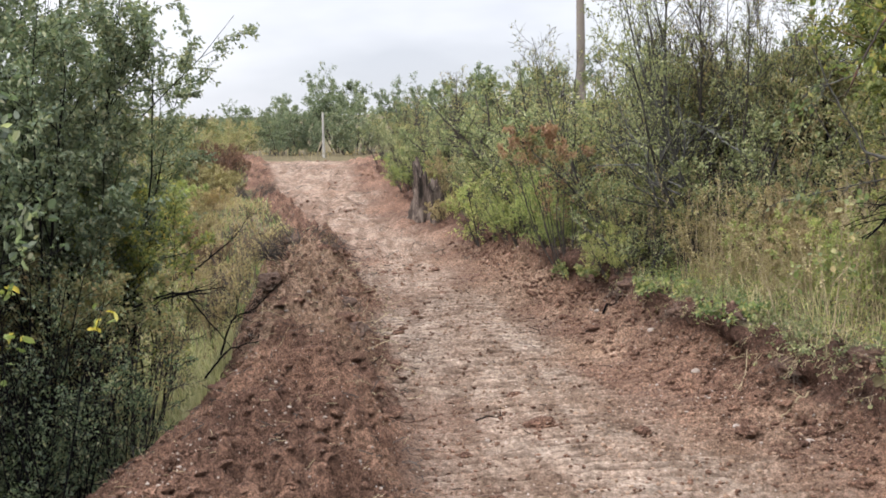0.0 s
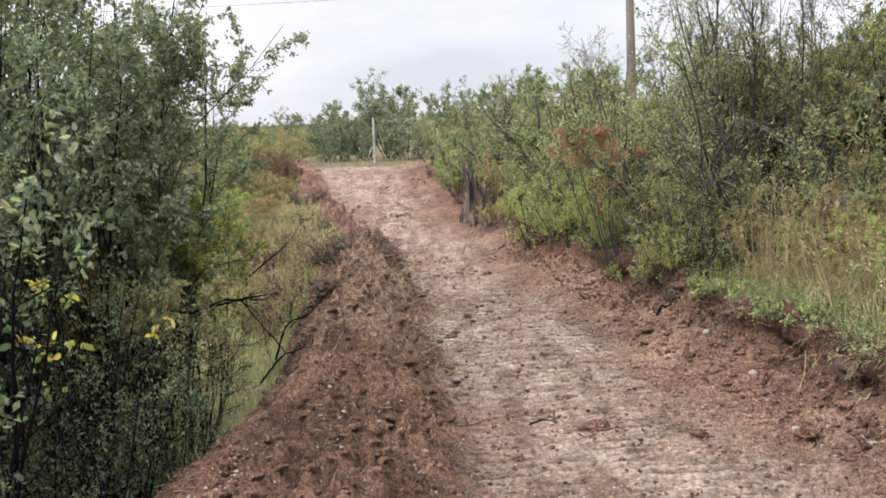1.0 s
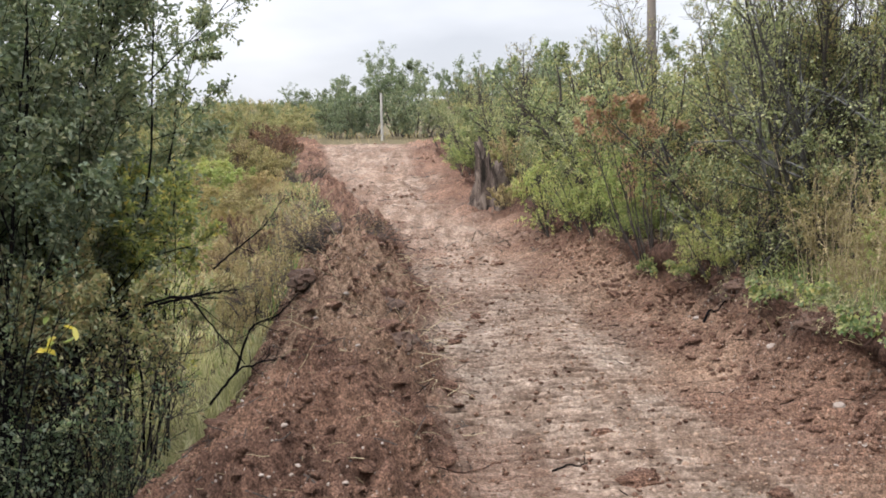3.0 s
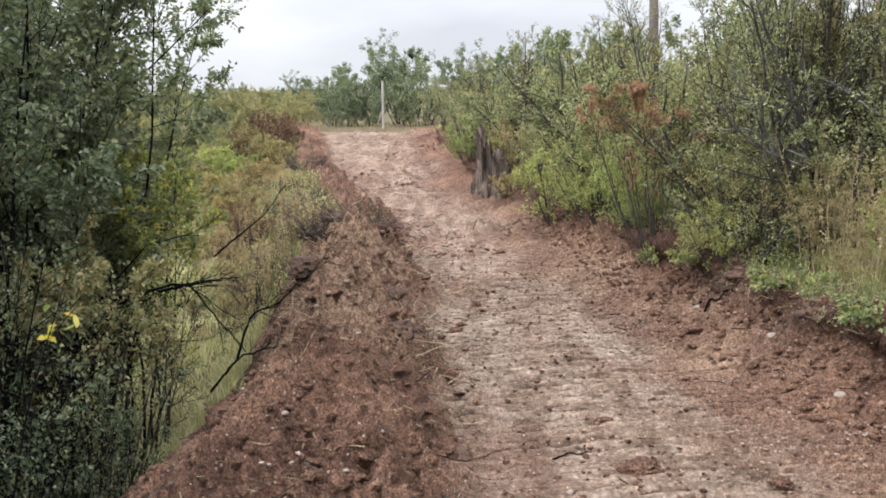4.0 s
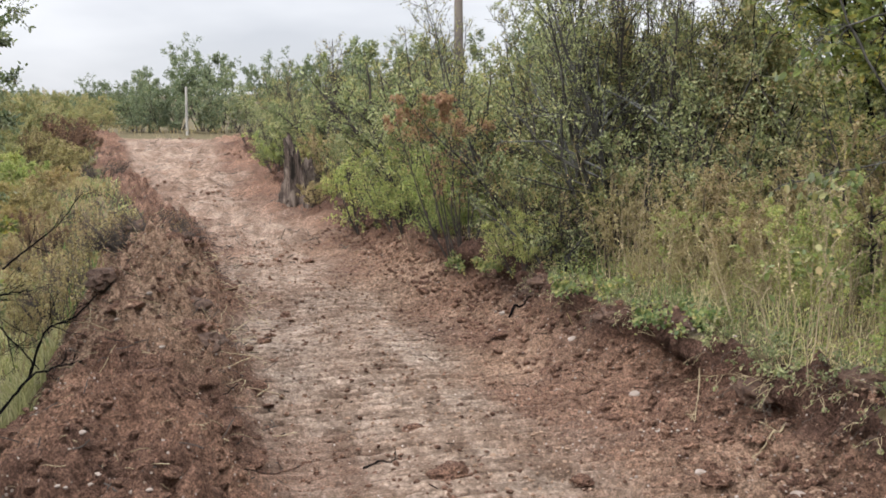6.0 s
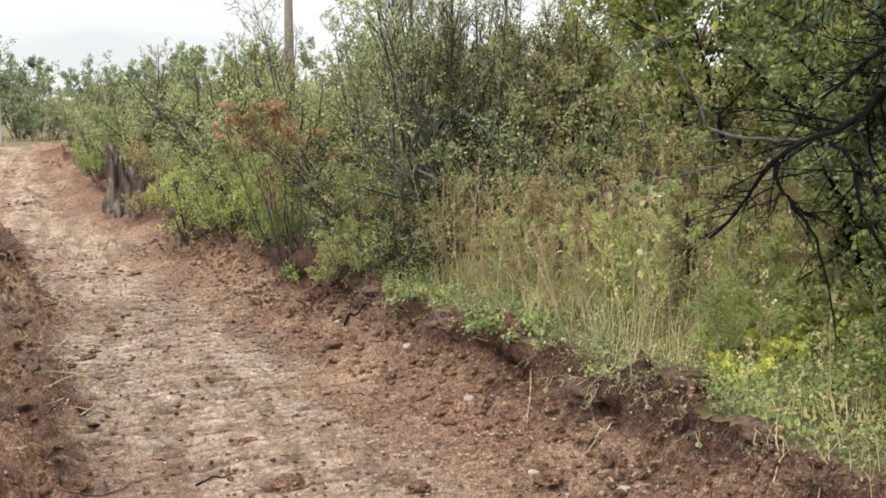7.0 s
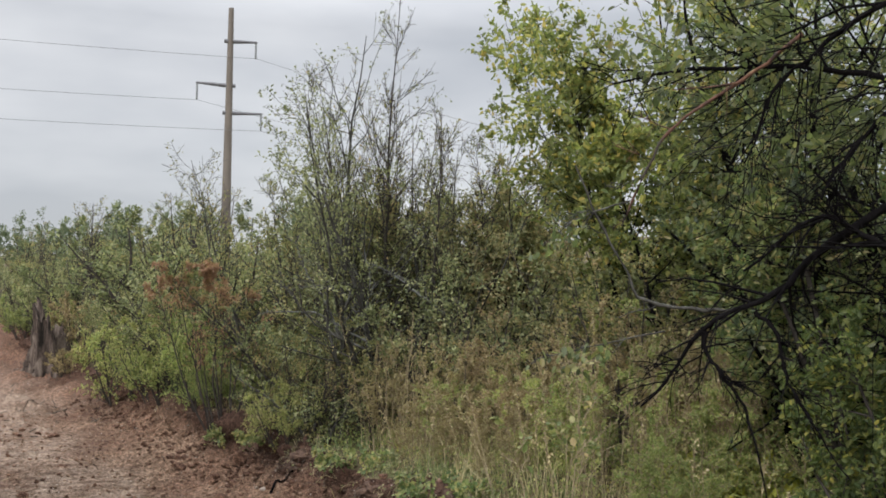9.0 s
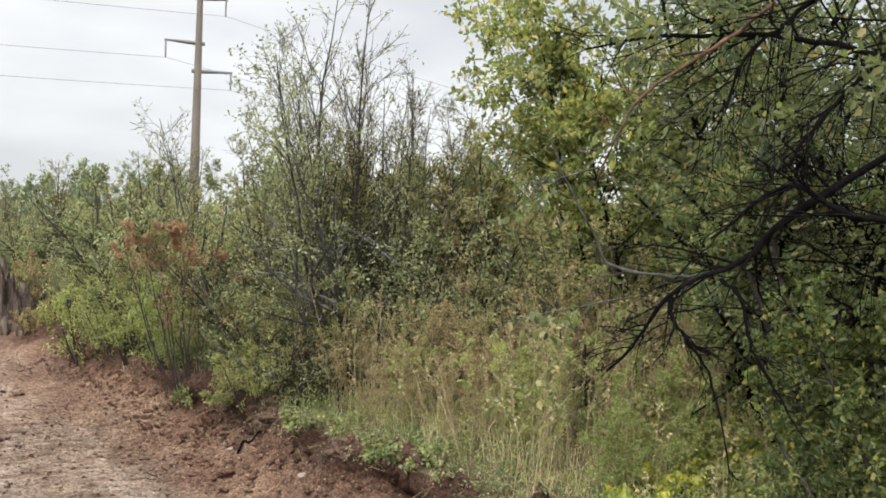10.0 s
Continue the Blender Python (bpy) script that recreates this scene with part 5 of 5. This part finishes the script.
def soil_scatter(name, label, seed, n, lo, hi, m, want, box=(-2.2, 3.3, 2.4, 14.0)):
    rng = np.random.default_rng(seed)
    x, y = rng.uniform(box[0], box[1], n), box[2] + (box[3] - box[2]) * rng.uniform(0, 1, n) ** 1.6
    z, soil, grav = land(x, y)[:3]
    k = want(x, y, soil, grav)
    r = np.stack([x, y, z], 1)[k]
    s = lo + (hi - lo) * rng.uniform(0, 1, len(r)) ** 3.2
    r[:, 2] += s * 0.2
    tagged(new(name, mesh_from(name, *lumps(rng, r, s), [m])), label, "rubble", kind="stuff")


soil_scatter("soil_clods", "loose clods of dark red-brown soil", 81, 26000, 0.003, 0.034, SOIL, lambda x, y, s, g: (s > 0.6) & (g < 0.25) & ((x < left_foot(y) + 0.5) | (x > right_foot(y) - 0.45)))
soil_scatter("road_crumbs", "crumbs of soil scattered on the packed track", 82, 17000, 0.003, 0.019, SOIL, lambda x, y, s, g: (s > 0.6) & (g >= 0.25))
soil_scatter("bank_clods", "broken clods along the cut bank", 84, 9000, 0.004, 0.034, SOIL, lambda x, y, s, g: (s > 0.4) & (np.abs(x - right_foot(y)) < 0.28), (0.8, 3.3, 2.6, 14.0))
soil_scatter("far_clods", "dark clods and ruts up the slope of the track", 85, 4500, 0.008, 0.045, SOIL, lambda x, y, s, g: (s > 0.6) & (fbm(x, y, 0.8, 2, 87) > 0.15), (-4.0, 2.0, 11.5, 28.0))
soil_scatter("soil_flakes", "flat tan flakes of scraped subsoil on the side of the track", 86, 12000, 0.003, 0.017, FLAKE, lambda x, y, s, g: (s > 0.6) & (x > right_foot(y) - 1.5 + 0.4 * fbm(x, y, 1.2, 2, 37)), (0.0, 3.1, 2.6, 14.0))
soil_scatter("pebbles", "small pale pebbles in the soil", 83, 6500, 0.003, 0.013, STONE, lambda x, y, s, g: (s > 0.6) & (fbm(x, y, 0.9, 2, 89) > np.where(g > 0.3, 0.45, -0.25)), (-2.2, 3.0, 2.8, 12.0))


def litter(name, label, seed, n, box, m, lo, hi, r):
    """Short straws and root ends lying about."""
    rng = np.random.default_rng(seed)
    q = scatter(rng, n, *box, lambda x, y, s: s > 0.5)
    a = rng.uniform(0, 6.28, len(q))
    way = np.stack([np.cos(a), np.sin(a), rng.normal(0.1, 0.25, len(q))], 1)
    p = sprout(rng, q + np.array([0, 0, 0.008]), way, rng.uniform(lo, hi, len(q)), 4, 0.2, -0.03)
    tagged(new(name, mesh_from(name, *tubes(p, np.full((len(q), 5), r), 3), [m])), label, "litter", kind="stuff")


litter("straw_litter", "pale straws and root ends on the loose soil", 91, 1100, (-1.9, 0.1, 3.0, 12.0), STALK, 0.02, 0.11, 0.0016)
litter("root_litter", "pale bent roots sticking out of the berm", 93, 210, (-1.1, 0.1, 5.6, 10.5), STALK, 0.10, 0.34, 0.0026)
litter("bark_litter", "dark bark and root scraps on the loose soil", 95, 700, (-1.8, 0.2, 3.4, 12.5), TWIG, 0.03, 0.16, 0.003)
litter("slope_litter", "dark roots and brush scraps strewn up the slope", 96, 500, (-4.2, 1.6, 11.5, 28.0), TWIG, 0.05, 0.2, 0.006)
litter("slope_straw", "pale straws and roots strewn up the slope", 97, 500, (-4.0, 1.6, 12.0, 28.0), BROWN, 0.05, 0.22, 0.006)
litter("twig_litter", "dark twigs scattered on the track", 92, 170, (-1.6, 2.9, 3.0, 14.0), BARK, 0.03, 0.13, 0.003)


def root_fringe():
    """Thin bare roots and dead grass that hang from the turf down the cut face."""
    rng = np.random.default_rng(94)
    y = 2.8 + 10 * rng.uniform(0, 1, 520) ** 1.3
    x = right_foot(y) + rng.uniform(0.22, 0.5, 520)
    z = ground_z(x, y) + 0.02
    way = np.stack([-rng.uniform(0.5, 1.2, 520), rng.normal(0, 0.5, 520), rng.uniform(-0.2, 0.5, 520)], 1)
    p = sprout(rng, np.stack([x, y, z], 1), way, rng.uniform(0.05, 0.18, 520), 5, 0.25, -0.28)
    tagged(new("root_fringe", mesh_from("root_fringe", *tubes(p, np.full((520, 6), 0.0013) * rng.uniform(0.7, 1.5, (520, 1)), 3), [BROWN])), "thin brown roots and dead grass hanging over the cut bank", "roots", kind="stuff")


root_fringe()


# ---- herbs on the lip of the bank ----
herb = shrub("herb", "bright green leafy herb on the lip of the bank", "herb", 101, on_ground(2.62, 5.75), 0.30, stems=14, lean=0.9, foot=0.5, wood=STALK, leaf=LEAF_MID, leaf_size=0.036, n1=4, n2=3, per=6, ratio=0.5, low=0.1, thick=0.006, width=0.7, group="bank herbs")
lime = shrub("herb", "yellow-green leafy herb in the bank grass", "herb", 102, on_ground(3.42, 4.55), 0.24, stems=12, lean=0.7, foot=0.4, wood=STALK, leaf=LEAF_SPURGE, leaf_size=0.04, n1=4, n2=3, per=6, ratio=0.5, low=0.3, thick=0.006, width=0.7, group="bank herbs")
def torn_sod(seed, x, y, r):
    """A dark lump of earth held together by roots, hanging at the edge of the cut."""
    rng = np.random.default_rng(seed)
    root = tagged(new("sod"), "dark torn sod with hanging roots on the cut bank", "sod", "torn sods")
    bm = bmesh.new()
    bmesh.ops.create_icosphere(bm, subdivisions=3, radius=r)
    for v in bm.verts:
        q = v.co / r
        v.co *= 1 + 0.4 * noise.noise(q * 1.6 + Vector((seed, 2, 7))) + 0.25 * noise.noise(q * 4.5 + Vector((3, seed, 1)))
        v.co.y *= 1.5
        v.co.z *= 0.62
    me = bpy.data.meshes.new("earth")
    bm.to_mesh(me)
    bm.free()
    me.materials.append(HUMUS)
    part("earth", me, root)
    st = unit(rng.normal(0, 1, (26, 3)) * np.array([1, 1.4, 0.4])) * r * np.array([0.8, 1.2, 0.4])
    p = sprout(rng, st, unit(st) + np.array([-0.6, 0, 0.1]), rng.uniform(0.6, 1.7, 26) * r, 5, 0.3, -0.25)
    tagged(part("root", mesh_from("root", *tubes(p, np.full((26, 6), 0.0016), 3), [BROWN]), root), kind="stuff")
    root.matrix_world = pose(x, y, float(ground_z(x, y)) - r * 0.1, 0, 0, rng.uniform(-40, 40))


rng_s = np.random.default_rng(31)
for k in range(16):
    y = 3.6 + 0.5 * k + rng_s.uniform(-0.2, 0.2)
    xs_ = np.linspace(float(right_foot(y)), float(right_foot(y)) + 1.0, 60)
    edge = xs_[np.argmax(land(xs_, np.full(60, y))[1] < 0.5)]
    torn_sod(700 + k, float(edge) - rng_s.uniform(0.0, 0.1), y, rng_s.uniform(0.05, 0.10))


for k, (x, y, r) in enumerate(((-0.29, 6.75, 0.12), (-0.38, 7.85, 0.12), (-1.05, 8.1, 0.14), (-0.2, 7.0, 0.08), (-0.6, 9.6, 0.13), (-0.95, 9.9, 0.14), (-1.2, 10.6, 0.14))):
    torn_sod(750 + k, x, y, r)
droop = shrub("herb", "grey-green straggling plant drooping over the cut bank", "herb", 103, on_ground(2.86, 4.95), 0.42, stems=16, lean=1.1, foot=0.35, wood=STALK, leaf=LEAF_GREY, leaf_size=0.026, n1=6, n2=4, per=6, ratio=0.4, low=0.15, lift=-0.22, thick=0.004, tilt=(-0.5, -0.2), width=0.6, group="bank herbs")
for x, y, s, turn in ((2.98, 4.5, 0.8, 40), (2.76, 5.4, 0.75, -30), (3.05, 4.0, 0.8, 20), (2.66, 6.6, 0.8, 15), (2.6, 6.1, 0.7, 70), (2.5, 7.2, 0.7, -20), (2.42, 7.8, 0.6, 35), (2.9, 5.9, 0.8, 110)):
    place_copy(droop, x, y, turn, s)
rng_h = np.random.default_rng(5)
for k in range(5):
    y = rng_h.uniform(3.2, 13.0)
    x = float(right_foot(y)) + rng_h.uniform(0.22, 0.6)
    place_copy(herb if rng_h.uniform() < 0.9 else lime, x, y, rng_h.uniform(0, 360), rng_h.uniform(0.5, 1.0))
for x, y, k in ((4.15, 4.95, 1.9), (4.35, 5.1, 1.7), (3.75, 4.75, 1.2)):
    place_copy(lime, x, y, 40 * k, k)


# ---- low leafy growth ----
def ground_cover(name, label, seed, n, box, want, top, size, m, patchy=0.0):
    """Small leaves of low plants standing thick over a stretch of ground."""
    rng = np.random.default_rng(seed)
    r = scatter(rng, n, *box, lambda x, y, s: want(x, y, s) & (fbm(x, y, 1.1, 3, seed) > patchy))
    high = top * np.clip(0.45 + 0.6 * fbm(r[:, 0], r[:, 1], 0.9, 3, seed + 1), 0.12, 1.2)
    r[:, 2] += high * rng.uniform(0, 1, len(r)) ** 0.7
    tagged(new(name, mesh_from(name, *leaves(rng, r, np.zeros_like(r), size, 0.6), [m])), label, "undergrowth", kind="stuff")


def beyond_lip(a, b):
    return lambda x, y, s: (s < 0.5) & (x > right_foot(y) + a) & (x < right_foot(y) + b)


ground_cover("bank_undergrowth", "mixed green low plants on top of the bank", 111, 46000, (2.0, 7.5, 3.7, 10.0), beyond_lip(0.55, 5), 0.36, 0.022, LEAF_WEED, -0.2)
ground_cover("lip_undergrowth", "small green herbs along the lip of the bank", 118, 6000, (1.2, 4.4, 2.6, 12.0), at_lip(0.3, -0.1, 31), 0.16, 0.022, LEAF_GREY, 0.0)
ground_cover("dim_undergrowth", "deep green low plants in the shade of the tree", 119, 16000, (2.9, 6.0, 2.0, 4.3), beyond_lip(0.3, 4), 0.5, 0.034, LEAF_MID, -0.6)
ground_cover("pale_undergrowth", "yellow-green low plants in the bank grass", 112, 14000, (2.2, 6.0, 3.9, 8.0), beyond_lip(0.4, 4), 0.42, 0.022, LEAF_LIME, 0.0)
ground_cover("hedge_undergrowth", "tangled olive growth at the foot of the hedge", 113, 44000, (0.2, 5.0, 8.0, 24.0), beyond_lip(0.25, 2.2), 0.75, 0.03, LEAF_OLIVE, -0.4)
ground_cover("shade_undergrowth", "dark green growth under the overhanging tree", 114, 12000, (3.7, 6.5, 2.4, 6.0), beyond_lip(1.0, 5), 0.6, 0.04, LEAF_WEED, -0.4)
ground_cover("thicket_floor", "dark leafy growth under the shrubs by the berm", 117, 9000, (-4.6, -1.4, 2.6, 7.6), lambda x, y, s: (s < 0.5) & (x < np.interp(y, (4, 7.6), (-1.55, -2.2))), 0.6, 0.034, LEAF_DARK, -0.7)
ground_cover("meadow_undergrowth", "low green and russet growth beyond the berm", 115, 34000, (-8.0, -1.6, 11.0, 27.0), lambda x, y, s: (s < 0.5) & (x < left_foot(y) - 1.6), 0.5, 0.04, LEAF_SCRUB, -0.2)
ground_cover("berm_back_growth", "brown withered growth behind the berm", 116, 24000, (-3.6, -0.8, 8.6, 20.0), lambda x, y, s: (s < 0.6) & (x < left_foot(y) - 0.7) & ((x > left_foot(y) - 1.7) | (y > 12.5)), 0.5, 0.034, LEAF_BROWN, -0.75)


# ---- clods, stones, roots and a post that stand out ----
def clod(seed, x, y, size):
    bm = bmesh.new()
    bmesh.ops.create_icosphere(bm, subdivisions=3, radius=size)
    for v in bm.verts:
        q = v.co / size
        v.co *= 1 + 0.45 * noise.noise(q * 1.3 + Vector((seed, 3, 1))) + 0.22 * noise.noise(q * 3.7 + Vector((1, seed, 5))) + 0.10 * noise.noise(q * 9 + Vector((2, 1, seed)))
        v.co.x *= 1.25
        v.co.z *= 0.5
    me = bpy.data.meshes.new("clod")
    bm.to_mesh(me)
    bm.free()
    me.materials.append(SOIL)
    ob = tagged(new("clod", me), "crumbling dark clod of upturned soil", "clod", "large clods")
    ob.matrix_world = pose(x, y, float(ground_z(x, y)) + size * 0.1, 0, 0, seed * 37)
    return ob


for k, (x, y, size) in enumerate(((0.71, 9.96, 0.07), (0.93, 5.6, 0.06), (0.98, 4.85, 0.09), (-0.25, 6.5, 0.12), (-0.33, 6.9, 0.10), (0.0, 5.1, 0.08), (-1.1, 5.1, 0.10), (-0.95, 4.8, 0.09), (-0.5, 5.5, 0.09),
                                  (-0.45, 8.2, 0.11), (-0.6, 9.2, 0.12), (-0.5, 10.0, 0.13), (-0.8, 7.2, 0.10), (2.2, 4.4, 0.07), (2.05, 5.6, 0.06), (1.6, 4.6, 0.05), (1.9, 7.4, 0.06))):
    last_clod = clod(300 + k, x, y, size)
rng_c = np.random.default_rng(77)
for k in range(90):
    y = 3.4 + 7 * rng_c.uniform() ** 1.4
    side = k % 3
    x = float(right_foot(y)) + rng_c.uniform(-0.35, 0.15) if side == 0 else float(left_foot(y)) + (rng_c.uniform(-0.9, 0.05) if side == 1 else rng_c.uniform(-0.1, 0.6))
    s = rng_c.uniform(0.35, 1.0)
    copy_thing(last_clod, pose(x, y, float(ground_z(x, y)) + 0.006 * s, rng_c.uniform(-25, 25), rng_c.uniform(-25, 25), rng_c.uniform(0, 360)) @ Matrix.Diagonal((s, s * rng_c.uniform(0.7, 1.2), s * rng_c.uniform(0.8, 1.3), 1)))


def stone(seed, x, y, r):
    rng = np.random.default_rng(seed)
    bm = bmesh.new()
    bmesh.ops.create_icosphere(bm, subdivisions=2, radius=r)
    for v in bm.verts:
        v.co *= 1 + 0.28 * noise.noise(v.co / r * 0.9 + Vector((seed, 0, 0)))
        v.co.z *= 0.6
    me = bpy.data.meshes.new("stone")
    bm.to_mesh(me)
    bm.free()
    me.materials.append(STONE)
    ob = tagged(new("stone", me), "pale rounded stone half sunk in the soil", "stone", "loose stones")
    ob.matrix_world = pose(x, y, float(ground_z(x, y)) + r * 0.2, 0, 0, rng.uniform(0, 360))


for k, (x, y, r) in enumerate(((2.27, 5.6, 0.035), (2.25, 6.7, 0.038), (-0.87, 4.1, 0.03), (-1.2, 4.05, 0.025), (-0.03, 6.9, 0.022), (-0.65, 7.2, 0.024), (2.5, 4.15, 0.045), (2.4, 4.4, 0.03), (2.2, 4.55, 0.03), (1.5, 5.2, 0.018), (0.3, 7.6, 0.02), (1.95, 6.1, 0.03),
                               (-0.7, 4.4, 0.02), (-0.4, 4.7, 0.018), (-1.0, 5.6, 0.02), (-0.5, 6.2, 0.018), (1.2, 6.6, 0.016), (2.05, 7.9, 0.03), (0.6, 4.6, 0.02), (1.75, 4.9, 0.02), (-0.8, 6.6, 0.02))):
    stone(400 + k, x, y, r)

for k, (a, c, r, m, words) in enumerate((((0.57, 5.05), (0.8, 5.2), 0.006, BARK, "dark twig lying on the track"), ((0.03, 4.95), (0.27, 5.15), 0.006, PEELED, "reddish twig lying on the track"), ((2.08, 7.8), (2.34, 7.95), 0.010, BARK, "black stick lying on the cut bank"),
                                         ((2.62, 5.45), (2.42, 5.1), 0.005, STALK, "pale bare root hanging down the bank"), ((2.75, 4.7), (2.5, 4.6), 0.006, STALK, "pale bare root hanging down the bank"))):
    t = np.linspace(0, 1, 6)[:, None]
    q = np.array(a) * (1 - t) + np.array(c) * t
    z = ground_z(q[:, 0], q[:, 1]) + r * 1.6
    ob = bough("stick", None, 500 + k, np.column_stack([q, z]), r, r * 0.4, m, "", 3, 0.3, 0.0)
    tagged(ob, words, "stick", "loose sticks")


def post():
    root = tagged(new("wooden_post"), "thin pale weathered wooden post beyond the crest", "post")
    z = np.linspace(-0.2, 1.4, 8)
    me = mesh_from("shaft", *tubes(np.stack([z * 0.01, z * 0, z], 1)[None], np.linspace(0.042, 0.034, 8)[None], 8), [WEATHERED], True)
    part("shaft", me, root)
    root.matrix_world = pose(*on_ground(-1.5, 30.6))


post()
